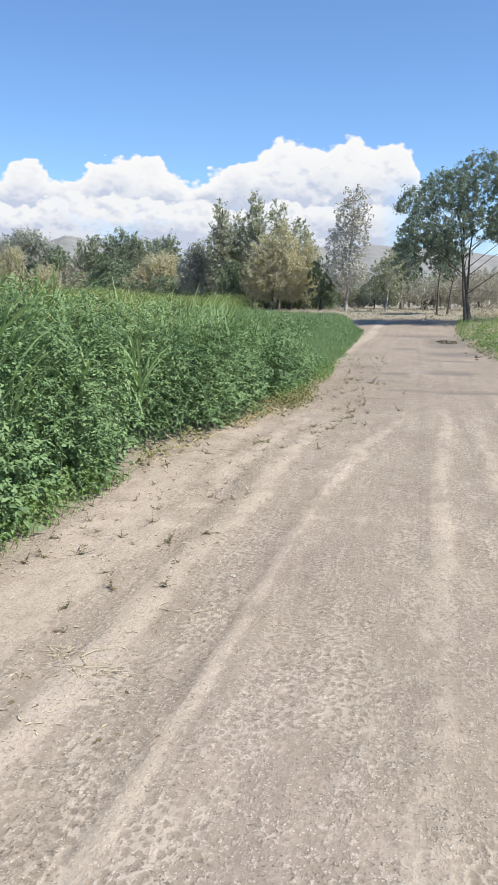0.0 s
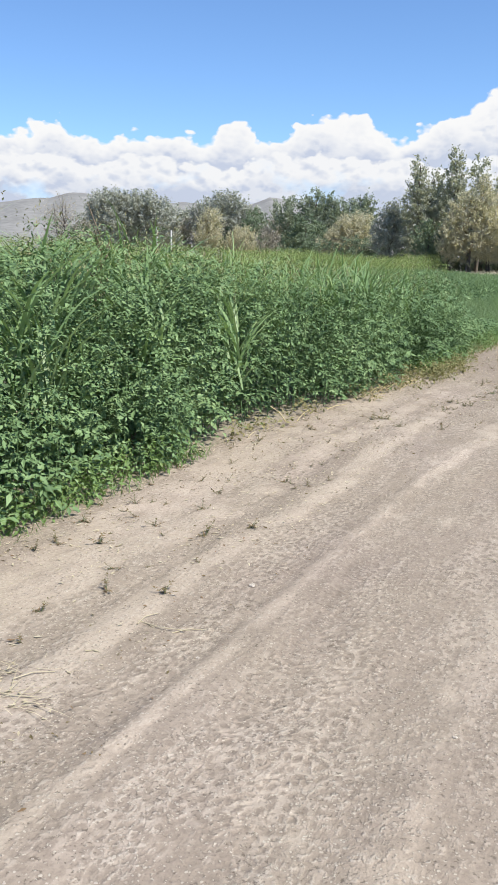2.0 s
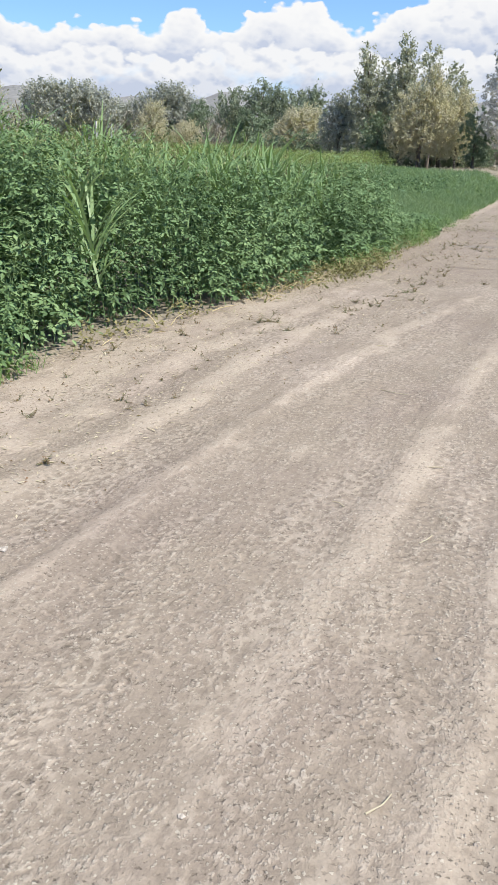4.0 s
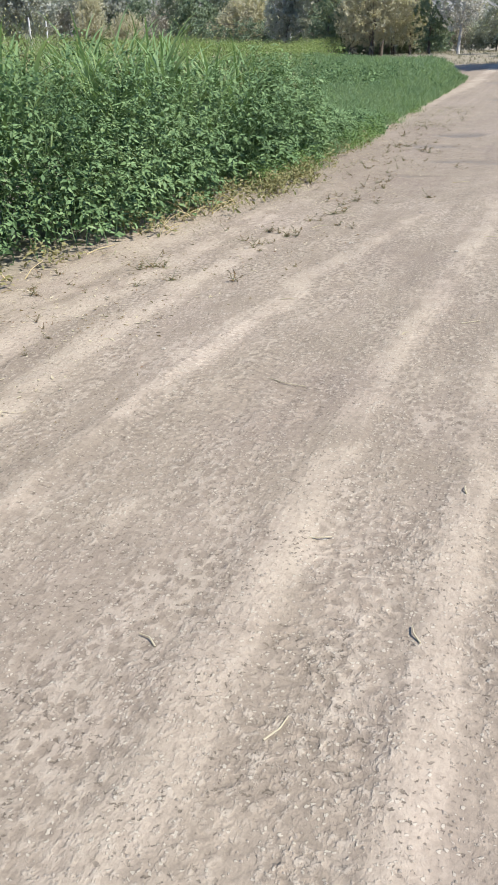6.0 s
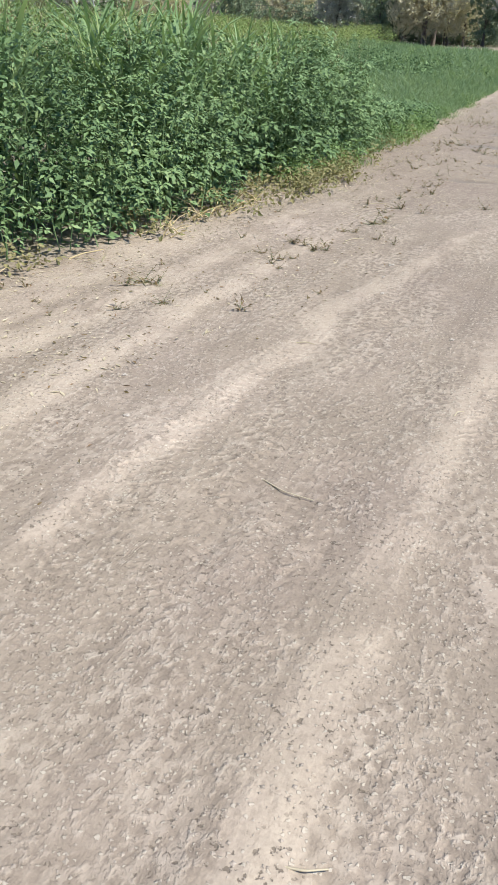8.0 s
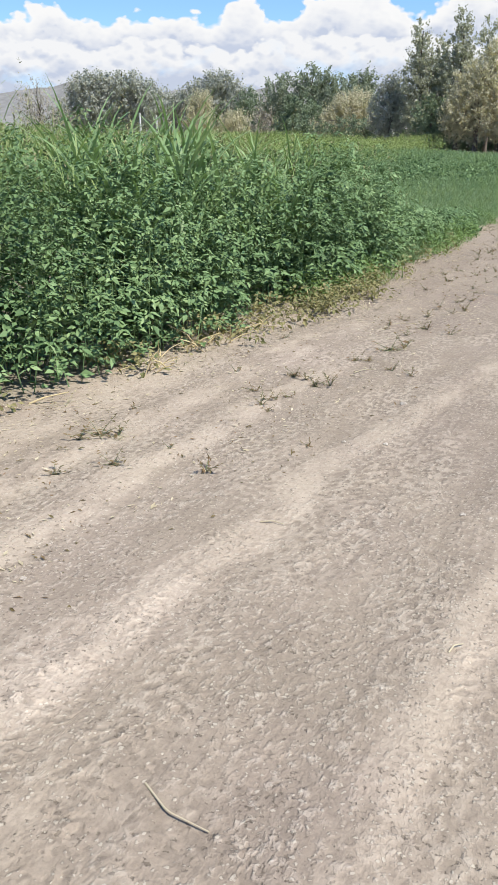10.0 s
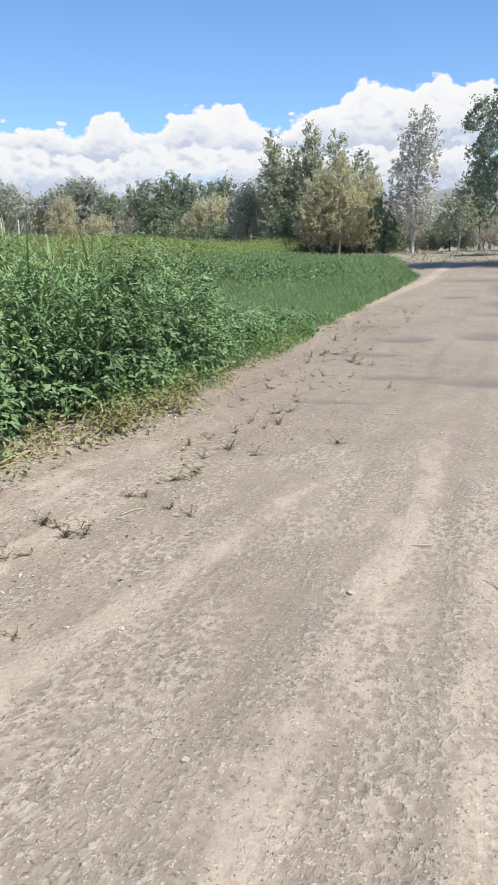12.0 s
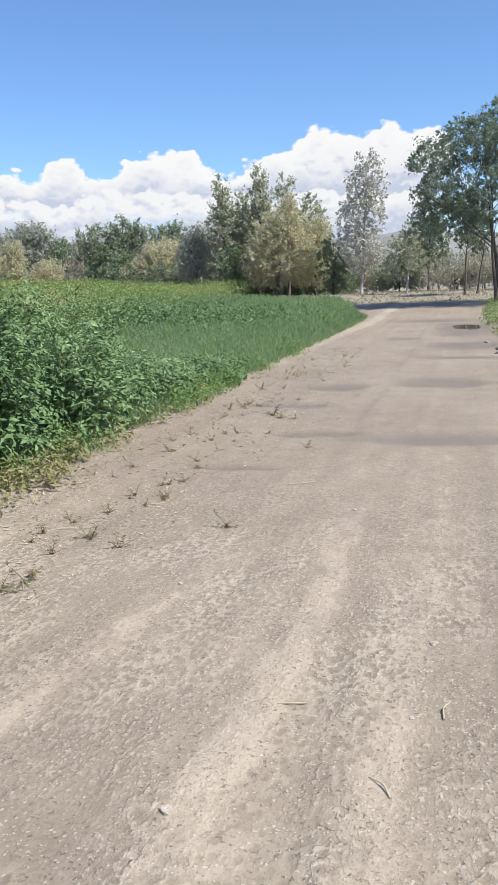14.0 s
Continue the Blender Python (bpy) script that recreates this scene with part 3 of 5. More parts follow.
def build_hills():
    az = np.radians(np.linspace(-75, 75, 300))
    deg = np.degrees(az)
    top = np.interp(deg, [-75, -50, -40, -36, -34, -31, -28, -25, -22.6, -20, -16, -12, -8, -3, 1, 6, 20, 75],
                    [2.6, 3.2, 3.7, 4.3, 4.35, 3.6, 3.95, 3.7, 4.25, 3.6, 3.2, 3.3, 3.5, 3.85, 3.7, 3.0, 2.6, 2.4])
    top = top - 0.25 + 0.10 * value_noise(deg, 0 * deg, 1.6, 50) + 0.05 * value_noise(deg, 0 * deg, 0.5, 51)
    rows = []
    for k in range(9):
        t = k / 8
        d = 2300 + 1300 * t
        z = np.tan(np.radians(top)) * 3600 * t ** 0.8 * (1 - 0.12 * (1 - t) * value_noise(deg, 0 * deg + 3 * t, 1.1, 52)) - 4 * (1 - t)
        rows.append(np.stack([np.sin(az) * d, np.cos(az) * d, z], 1))
    v = np.concatenate(rows)
    i = (np.arange(8)[:, None] * 300 + np.arange(299)[None]).ravel()
    me = mesh_of("hills", v, np.stack([i, i + 1, i + 301, i + 300], 1))
    tagged(part("backdrop", me, HILL), "low dry hills on the horizon", "hills", kind="structure")


build_hills()


# ---- weeds beside the track ----
def weeds(x, y, height, per_metre, leaf, low=0.0, spread=0.2, seed=1, simple=False, oval=False):
    """Broad-leaved weeds: arrays of places and heights, leaves per metre of stem, leaf length, and the share of the stem left bare below."""
    r = np.random.default_rng(seed)
    n = len(x)
    lean = r.normal(0, 0.10, (n, 2))
    count = np.maximum((height * (1 - low) * per_metre).astype(int), 6)
    k = np.repeat(np.arange(n), count)
    t = low + (1 - low) * r.random(len(k)) ** (1.1 if oval else 0.85)
    h = height[k]
    ang = r.random(len(k)) * 2 * np.pi
    reach = spread * (1.08 - t) ** 0.6 * np.sqrt(r.random(len(k))) * (0.6 + 0.4 * h)
    z0 = ground_z(x, y)
    base = np.stack([x[k] + lean[k, 0] * h * t + reach * np.cos(ang), y[k] + lean[k, 1] * h * t + reach * np.sin(ang), z0[k] + h * t + 0.02], 1)
    turn = ang + r.normal(0, 0.6, len(k))
    way = np.stack([np.cos(turn), np.sin(turn), r.normal(-0.12, 0.5, len(k)) + 0.6 * (t > 0.9)], 1)
    up = np.stack([r.normal(0.12, 0.55, len(k)), r.normal(-0.05, 0.55, len(k)), np.ones(len(k))], 1)
    size = leaf * (0.55 + 0.75 * r.random(len(k))) * (1.05 - 0.4 * t)
    slim = np.where(t > 0.62, 0.84, 1.0) if oval else 1.0
    return leaves(base, way, up, size * (2 - slim), size * slim * (0.46 + 0.2 * r.random(len(k))), simple=simple, oval=oval)


def shoots(x, y, height, per_metre, leaf, spread=0.24, around=6, seed=1):
    """Bushy weeds: every side shoot ends in a whorl of broad, slightly drooping leaves, so that the leaves lie in tiers."""
    r = np.random.default_rng(seed)
    n = len(x)
    lean = r.normal(0, 0.10, (n, 2))
    count = np.maximum((height * per_metre).astype(int), 4)
    k = np.repeat(np.arange(n), count)
    m = len(k)
    t = 0.06 + 0.94 * r.random(m) ** 0.8
    h, ang = height[k], r.random(m) * 2 * np.pi
    reach = spread * (1.1 - t) ** 0.5 * (0.35 + 0.65 * np.sqrt(r.random(m))) * (0.5 + 0.5 * h)
    tip = np.stack([x[k] + lean[k, 0] * h * t + reach * np.cos(ang), y[k] + lean[k, 1] * h * t + reach * np.sin(ang), ground_z(x, y)[k] + h * t + 0.02], 1)
    big = leaf * (0.65 + 0.5 * r.random(m)) * (1.1 - 0.45 * t) * (1 + 0.15 * smooth(8, 13, y[k]))
    tilt = np.stack([0.35 * np.cos(ang) + r.normal(0.1, 0.22, m), 0.35 * np.sin(ang) + r.normal(-0.05, 0.22, m), np.ones(m)], 1)
    q = np.repeat(np.arange(m), around)
    w = len(q)
    turn = np.tile(np.arange(around) * 2.4, m) + np.repeat(r.random(m) * 6.283, around) + r.normal(0, 0.25, w)
    old = np.tile(np.linspace(1.0, 0.5, around), m) * (0.8 + 0.4 * r.random(w))
    up = unit(tilt)[q]
    flat = np.stack([np.cos(turn), np.sin(turn), 0 * turn], 1)
    flat = unit(flat - up * (flat * up).sum(1, keepdims=True))
    way = flat + up * (0.42 - 0.55 * old + r.normal(0, 0.16, w))[:, None]
    base = tip[q] + flat * (0.012 * old)[:, None] - up * (0.03 * old * r.random(w))[:, None]
    size = big[q] * old
    return leaves(base, way, up + 0.2 * r.normal(size=(w, 3)), size, size * (0.37 + 0.17 * r.random(w)), fold=0.12, bend=0.2)


def stems(x, y, height, radius, seed=1):
    r = np.random.default_rng(seed)
    n = len(x)
    lean = r.normal(0, 0.10, (n, 2))
    z0 = ground_z(x, y) - 0.02
    ang = np.arange(3) * 2.0944
    foot = np.stack([x, y, z0], 1)[:, None] + radius * np.stack([np.cos(ang), np.sin(ang), 0 * ang], 1)[None]
    head = np.stack([x + lean[:, 0] * height, y + lean[:, 1] * height, z0 + height], 1)[:, None] + 0.3 * radius * np.stack([np.cos(ang), np.sin(ang), 0 * ang], 1)[None]
    v = np.concatenate([foot, head], 1).reshape(-1, 3)
    k = np.arange(n)[:, None] * 6
    f = np.stack([k + [j, (j + 1) % 3, (j + 1) % 3 + 3, j + 3] for j in range(3)], 1).reshape(-1, 4)
    return v, f


def thicket_height(x, y):
    """Height of the tall weeds: man-high near the walk's start, dropping to knee height where the low growth begins."""
    h = np.interp(y, [-12, 3, 7, 10, 12.3, 13.9, 14.8, 15.7, 18, 20, 21], [1.5, 1.5, 1.5, 1.43, 1.34, 1.24, 1.0, 0.55, 0.4, 0.33, 0.2])
    deep = edge(y) - x
    h = h * (0.50 + 0.50 * smooth(-0.15, 0.30, deep))
    return np.maximum(h * (1 + 0.15 * value_noise(x, y, 0.9, 60) + 0.13 * value_noise(x, y, 0.3, 61)), 0.12)


def scatter(n, x0, x1, y0, y1, seed):
    r = np.random.default_rng(seed)
    return r.uniform(x0, x1, n), r.uniform(y0, y1, n)


def build_thicket():
    r = np.random.default_rng(2)
    y = r.uniform(2.0, 20.5, 1180)
    x = edge(y) - 1.35 * r.random(1180) ** 1.25 * np.where(y > 16.5, 0.55, 1.0) + 0.20 * value_noise(y, 0 * y, 0.8, 62) + 0.10 * value_noise(y, 0 * y, 0.33, 65) - 0.06
    h = thicket_height(x, y)
    front = shoots(x, y, h, 24, 0.075, 0.25, 6, 4)
    low = weeds(x, y, h * 0.8, 26, 0.07, 0.0, 0.2, 9, True)
    y2 = np.random.default_rng(5).uniform(1.5, 15.8, 1250)
    x2 = edge(y2) - 1.3 - 6.0 * np.random.default_rng(6).random(1250)
    h2 = thicket_height(x2, y2) * 0.97
    back = weeds(x2, y2, h2, 66, 0.08, 0.4, 0.21, 7, True)
    sv, sf = stems(np.concatenate([x, x2]), np.concatenate([y, y2]), 0.85 * np.concatenate([h, h2]), 0.004, 8)
    v, f = merged([front, low, back])
    me = mesh_of("weed_thicket", np.concatenate([v, sv]), f, sf + len(v), flat=True)
    tagged(part("weed_thicket", me, WEED), "dense thicket of tall dark green broad-leaved weeds beside the track", "weeds", kind="stuff")


build_thicket()


def build_fringe():
    """Low bright weeds and grass at the foot of the thicket."""
    r = np.random.default_rng(12)
    y = r.uniform(1.5, 24, 900)
    keep = value_noise(y, 0 * y, 1.3, 63) + 0.6 * value_noise(y, 0 * y, 0.5, 64) > -0.15
    y = y[keep]
    x = edge(y) + 0.18 - 0.36 * r.random(len(y))
    a = weeds(x, y, 0.10 + 0.20 * r.random(len(y)), 120, 0.045, 0.0, 0.12, 13)
    n = 5200
    y = r.uniform(1.5, 24, n)
    keep = value_noise(y, 0 * y, 1.3, 63) > -0.2
    y = y[keep]
    x = edge(y) + 0.26 - 0.45 * r.random(len(y))
    way = np.stack([r.normal(0, 0.5, len(y)), r.normal(0, 0.5, len(y)), np.ones(len(y))], 1)
    b = blades(np.stack([x, y, ground_z(x, y)], 1), way, 0.08 + 0.2 * r.random(len(y)), 0.006, 0.5, 2)
    me = mesh_of("grass_fringe", np.concatenate([a[0], b[0]]), a[1], b[1] + len(a[0]), flat=True)
    tagged(part("grass_fringe", me, YOUNG), "low bright green weeds and grass along the thicket's foot", "grass", kind="stuff")


build_fringe()


def build_stragglers():
    """Half-dry low weeds spreading over the sand where the thicket's foot opens."""
    r = np.random.default_rng(16)
    y = 11.9 + 0.75 * r.normal(size=60)
    x = edge(y) + 0.12 + 0.42 * r.random(60) ** 1.2
    y = np.concatenate([y, r.uniform(6.5, 17, 60)])
    x = np.concatenate([x, edge(y[60:]) + 0.05 + 0.25 * r.random(60)])
    v, f = weeds(x, y, 0.07 + 0.15 * r.random(120) ** 1.5, 190, 0.05, 0.0, 0.17, 17)
    tagged(part("low_weeds", mesh_of("low_weeds", v, f, flat=True), YELLOWED), "low half-dry yellowing weeds spreading over the sandy verge", "weeds", kind="stuff")


build_stragglers()


def reed_clump(x, y, tall, count, seed):
    r = np.random.default_rng(seed)
    a = r.random(count) * 2 * np.pi
    root = np.stack([x + 0.09 * r.normal(size=count), y + 0.09 * r.normal(size=count), 0.0 * a + tall * (0.25 + 0.42 * r.random(count))], 1)
    root[:, 2] += ground_z(root[:, 0], root[:, 1])
    way = np.stack([np.cos(a) * 0.45, np.sin(a) * 0.45, 1.0 + 0.3 * r.random(count)], 1)
    v, f = blades(root, way, tall * (0.38 + 0.36 * r.random(count)), 0.018 + 0.022 * r.random(count), 0.3 + 0.5 * r.random(count), 6)
    me = mesh_of("reed_grass", v - [x, y, 0], f)
    ob = part("reed_grass", me, REED)
    ob.location = (x, y, 0)
    return tagged(ob, "clump of long arching green reed-grass blades among weeds", "grass clump", "reed-grass clumps in the thicket")


REEDS = [(-3.62, 4.3, 1.5), (-3.75, 4.8, 1.6), (-4.05, 5.2, 1.75), (-3.65, 5.9, 1.5), (-4.3, 6.6, 1.75), (-3.75, 7.9, 1.5), (-4.0, 8.3, 1.65), (-3.65, 8.8, 1.45), (-4.6, 7.6, 1.8), (-5.0, 9.4, 1.55),
         (-3.4, 10.2, 1.35), (-3.9, 10.9, 1.55), (-4.5, 11.6, 1.55), (-3.1, 12.4, 1.15), (-3.6, 12.9, 1.35), (-5.2, 5.0, 1.8), (-5.4, 6.8, 1.75), (-4.4, 3.6, 1.7), (-3.6, 3.2, 1.5),
         (-5.6, 10.8, 1.65), (-4.8, 13.2, 1.45), (-6.2, 8.4, 1.8), (-6.0, 12.2, 1.6), (-4.3, 9.6, 1.45), (-3.5, 7.2, 1.35), (-4.1, 4.2, 1.7), (-3.3, 10.7, 1.5), (-3.5, 11.3, 1.6), (-3.15, 11.6, 1.4), (-3.7, 10.3, 1.45), (-3.9, 12.0, 1.6), (-3.3, 13.3, 1.4), (-4.2, 10.8, 1.5)]
for n, (rx, ry, tall) in enumerate(REEDS):
    reed_clump(rx + 0.05, ry, tall + 0.08, 34 + n % 3 * 8, 100 + n)


def build_tall_grass():
    """Thin yellow-green grass that overtops the broad-leaved weeds."""
    r = np.random.default_rng(66)
    n = 17000
    y = r.uniform(1.5, 16.0, n)
    x = edge(y) - 0.3 - 7.5 * r.random(n) ** 1.2
    keep = value_noise(x, y, 1.0, 67) + 0.8 * r.random(n) > 0.42 + 0.5 * smooth(8, 14, y) * smooth(2.5, 0.5, edge(y) - x)
    x, y = x[keep], y[keep]
    n = len(x)
    h = thicket_height(x, y)
    root = np.stack([x, y, ground_z(x, y) + h * (0.70 + 0.26 * r.random(n))], 1)
    way = np.stack([r.normal(0, 0.35, n), r.normal(0, 0.35, n), np.ones(n)], 1)
    v, f = blades(root, way, 0.18 + 0.30 * r.random(n), 0.006 + 0.010 * r.random(n) ** 2, 0.3 + 0.6 * r.random(n), 3)
    tagged(part("tall_grass", mesh_of("tall_grass", v, f, flat=True), TOPGRASS), "thin yellow-green grass overtopping the weeds", "grass", kind="stuff")


build_tall_grass()


def build_spikes():
    """Upright seed spikes that stand out of the thicket's top."""
    r = np.random.default_rng(70)
    n = 1100
    y = r.uniform(2, 16, n)
    x = edge(y) - 0.2 - 5.5 * r.random(n) ** 1.3
    h = thicket_height(x, y)
    z = ground_z(x, y) + h * 0.86
    k = np.repeat(np.arange(n), 16)
    t = r.random(len(k))
    lean = r.normal(0, 0.16, (n, 2))
    long = 0.16 + 0.40 * r.random(n) ** 1.4
    base = np.stack([x[k] + lean[k, 0] * long[k] * t, y[k] + lean[k, 1] * long[k] * t, z[k] + long[k] * t * 1.15], 1)
    way = np.stack([r.normal(0, 0.5, len(k)), r.normal(0, 0.5, len(k)), 0.7 + 0 * t], 1)
    v, f = leaves(base, way, np.tile([0.3, 0.2, 1.0], (len(k), 1)), 0.035, 0.012)
    me = mesh_of("seed_spikes", v, f, flat=True)
    tagged(part("seed_spikes", me, SEED), "thin brownish-green seed spikes rising from the weeds", "seed heads", kind="stuff")


build_spikes()


def withered_stem(x, y, tall, lean, seed):
    """A dead brown weed stem, taller than the thicket, with short side shoots near its head."""
    r = np.random.default_rng(seed)
    ob = new("withered_weed")
    ob.location = (x, y, float(ground_z(x, y)))
    t = np.linspace(0, 1, 9)
    line = np.stack([lean * t ** 2, 0.04 * np.sin(t * 5 + seed), tall * t - 0.02], 1)
    part("stem", mesh_of("stem", *tube(line, 0.008 * (1.15 - t), 6)), DEADSTEM, ob)
    for q in range(7):
        a, u = r.random() * 6.283, 0.62 + 0.36 * r.random()
        foot = np.array([np.interp(u, t, line[:, i]) for i in range(3)])
        out = np.array([math.cos(a), math.sin(a), 1.6]) * (0.05 + 0.10 * r.random())
        part("side_shoot", mesh_of("side_shoot", *tube([foot, foot + out * 0.5, foot + out + [0, 0, 0.02]], [0.005, 0.007, 0.003], 5)), DEADSTEM, ob)
    return tagged(ob, "tall withered brown weed stem standing above the thicket", "dead weed", "withered stems")


for n, (sx, sy, tall, lean) in enumerate(((-3.95, 5.7, 1.92, 0.02), (-4.2, 5.95, 1.6, 0.10), (-4.05, 5.4, 1.55, -0.08), (-5.3, 9.0, 1.85, 0.05))):
    withered_stem(sx, sy, tall, lean, 720 + n)


def build_low_growth():
    """Knee-high feathery growth between the thicket and the far field."""
    r = np.random.default_rng(80)
    n = 27000
    y = 14.8 + 30 * r.random(n) ** 1.35
    deep = 9.0 * r.random(n) ** 1.3
    x = edge(y) - deep
    h = (0.10 + 0.38 * smooth(0, 1.2, deep)) * (0.75 + 0.3 * value_noise(x, y, 1.6, 81) + 0.3 * r.random(n)) + 0.55 * smooth(23, 38, y) * smooth(0.0, 0.8, deep)
    k = np.repeat(np.arange(n), 7)
    m = len(k)
    root = np.stack([x[k] + 0.06 * r.normal(size=m), y[k] + 0.06 * r.normal(size=m), 0 * k], 1)
    root[:, 2] = lie(root[:, 0], root[:, 1]) + h[k] * 0.85 * r.random(m) ** 0.8
    way = np.stack([r.normal(0, 1.0, m), r.normal(0, 1.0, m), np.ones(m)], 1)
    long, wide = 0.05 + 0.10 * r.random(m) + 0.06 * smooth(18, 40, y[k]), 0.016 + 0.024 * smooth(18, 40, y[k])
    side = np.stack([np.cos(6.283 * r.random(m)), np.sin(6.283 * r.random(m)), 0 * k], 1) * wide[:, None] / 2
    v = np.stack([root - side, root + side, root + unit(way) * long[:, None]], 1).reshape(-1, 3)
    f = np.arange(3 * m).reshape(-1, 3)
    me = mesh_of("feathery_growth", v, f, flat=True)
    tagged(part("feathery_growth", me, FEATHER), "knee-high soft feathery green growth beside the track", "grass", kind="stuff")


build_low_growth()


def field_height(x, y):
    h = 0.85 + 0.35 * smooth(-7, -13, x) + 0.25 * value_noise(x, y, 3.0, 90) + 0.12 * value_noise(x, y, 0.9, 91)
    return h * (0.75 + 0.25 * smooth(14, 24, y))


def build_field():
    """The weedy field that reaches back to the trees."""
    r = np.random.default_rng(92)
    n = 7600
    y = 13 + 56 * r.random(n) ** 1.25
    x = edge(y) - 5.2 - (3 + 0.9 * y) * r.random(n)
    near = r.random(n) < 0.5
    x = np.where(near, edge(y) - 5.0 - 12 * r.random(n), x)
    h = field_height(x, y)
    a = weeds(x, y, h, 26, 0.115, 0.45, 0.3, 93, True)
    m = 2200
    y2 = r.uniform(-1, 24, m)
    x2 = edge(y2) - 7.0 - 22 * r.random(m)
    b = weeds(x2, y2, thicket_height(x2, np.minimum(y2, 11)) * 0.92, 30, 0.11, 0.45, 0.3, 94, True)
    v, f = merged([a, b])
    me = mesh_of("weed_field", v, f, flat=True)
    tagged(part("weed_field", me, FIELD), "wide field of mixed waist-high green weeds reaching back to trees", "weeds", kind="stuff")
    # the line of broad-leaved plants that crosses the low growth
    n = 420
    t = r.random(n)
    x = -4.0 - 10 * t + r.normal(0, 0.5, n)
    y = 31 - 8 * t + r.normal(0, 2.0, n)
    v, f = weeds(x, y, 0.55 + 0.45 * r.random(n), 60, 0.12, 0.1, 0.28, 95, True)
    me = mesh_of("weed_row", v, f, flat=True)
    tagged(part("weed_row", me, WEED), "band of darker broad-leaved weeds standing in the low growth", "weeds", kind="stuff")


build_field()


def tufts(name, label, xs, ys, tall, per, mat, seed, wide=0.012):
    r = np.random.default_rng(seed)
    k = np.repeat(np.arange(len(xs)), per)
    m = len(k)
    root = np.stack([xs[k] + 0.09 * r.normal(size=m), ys[k] + 0.09 * r.normal(size=m), 0 * k], 1)
    root[:, 2] = lie(root[:, 0], root[:, 1]) - 0.01
    way = np.stack([r.normal(0, 0.4, m), r.normal(0, 0.4, m), np.ones(m)], 1)
    v, f = blades(root, way, tall * (0.4 + 0.8 * r.random(m)), wide, 0.4, 2)
    tagged(part(name, mesh_of(name, v, f, flat=True), mat), label, "grass", kind="stuff")


def build_far_grass():
    r = np.random.default_rng(110)
    y = r.uniform(20, 60, 2600)
    x = right_edge(y) + 0.15 + 5.0 * r.random(2600) ** 1.4
    keep = value_noise(x, y, 1.2, 111) > -0.35
    tufts("verge_grass", "dry and green verge grass at the far side of the track", x[keep], y[keep], 0.28, 6, DRYGRASS, 112, 0.02)
    y = r.uniform(19.5, 25.5, 420)
    x = edge(y) + 0.1 + 1.1 * r.random(420) ** 1.3
    tufts("dry_tufts", "low dry yellowed grass tufts on the sandy verge", x, y, 0.055, 5, DRYGRASS, 115, 0.008)
    y = r.uniform(9.5, 14.5, 300)
    x = edge(y) + 0.05 + 0.45 * r.random(300) ** 1.5
    tufts("foot_tufts", "half-dry yellowed grass at the weeds' foot", x, y, 0.055, 4, DRYGRASS, 116, 0.006)
    y = r.uniform(21, 52, 900)
    x = right_edge(y) + 0.12 + 4.5 * r.random(900) ** 1.3
    v, f = weeds(x, y, 0.16 + 0.30 * r.random(900), 40, 0.10, 0, 0.25, 113, True)
    tagged(part("verge_weeds", mesh_of("verge_weeds", v, f, flat=True), YOUNG), "green weeds on the verge near the big tree", "weeds", kind="stuff")
    y = 55 + 35 * r.random(2600) ** 1.4
    x = -12 + 34 * r.random(2600)
    tufts("dry_meadow", "pale dry grass beyond the end of the track", x, y, 0.22, 5, DULLGRASS, 114, 0.035)


build_far_grass()


# ---- trees ----
def leaf_crown(lumps, clusters, per, size, spread, r, droop=0.0):
    """Leaves in clumps through ellipsoids (x, y, z, rx, ry, rz); returns leaf arrays and the clump centres."""
    lumps = np.array(lumps, float)
    vol = lumps[:, 3] * lumps[:, 4] * lumps[:, 5]
    pick = r.choice(len(lumps), clusters, p=vol / vol.sum())
    d = unit(r.normal(size=(clusters, 3))) * (r.random((clusters, 1)) ** 0.36) * (0.86 + 0.2 * r.random((clusters, 1)))
    hub = lumps[pick, :3] + d * lumps[pick, 3:]
    k = np.repeat(np.arange(clusters), per)
    m = len(k)
    fat = spread * (0.55 + 0.9 * r.random(clusters) ** 1.5)
    tall = 2.9 if droop < 0 else 1.1
    grow = unit(d * [1, 1, 0.6] + [0, 0, 0.9 if droop < 0 else 0.35] + 0.3 * r.normal(size=(clusters, 3)))
    puff = unit(r.normal(size=(m, 3))) * r.random((m, 1)) ** 0.5
    base = hub[k] + puff * fat[k][:, None] + grow[k] * (puff * grow[k]).sum(1, keepdims=True) * fat[k][:, None] * (tall - 1)
    up = unit(puff) * 0.8 + d[k] * 0.7 + [0, 0, 0.15] + 0.3 * r.normal(size=(m, 3))
    way = np.cross(up, r.normal(size=(m, 3))) * 0.8 + grow[k] * 0.7 + [0, 0, -0.4 * max(droop, 0)]
    s = size * (0.6 + 0.8 * r.random(m))
    return leaves(base, way, up, s, s * 0.66, simple=True), hub


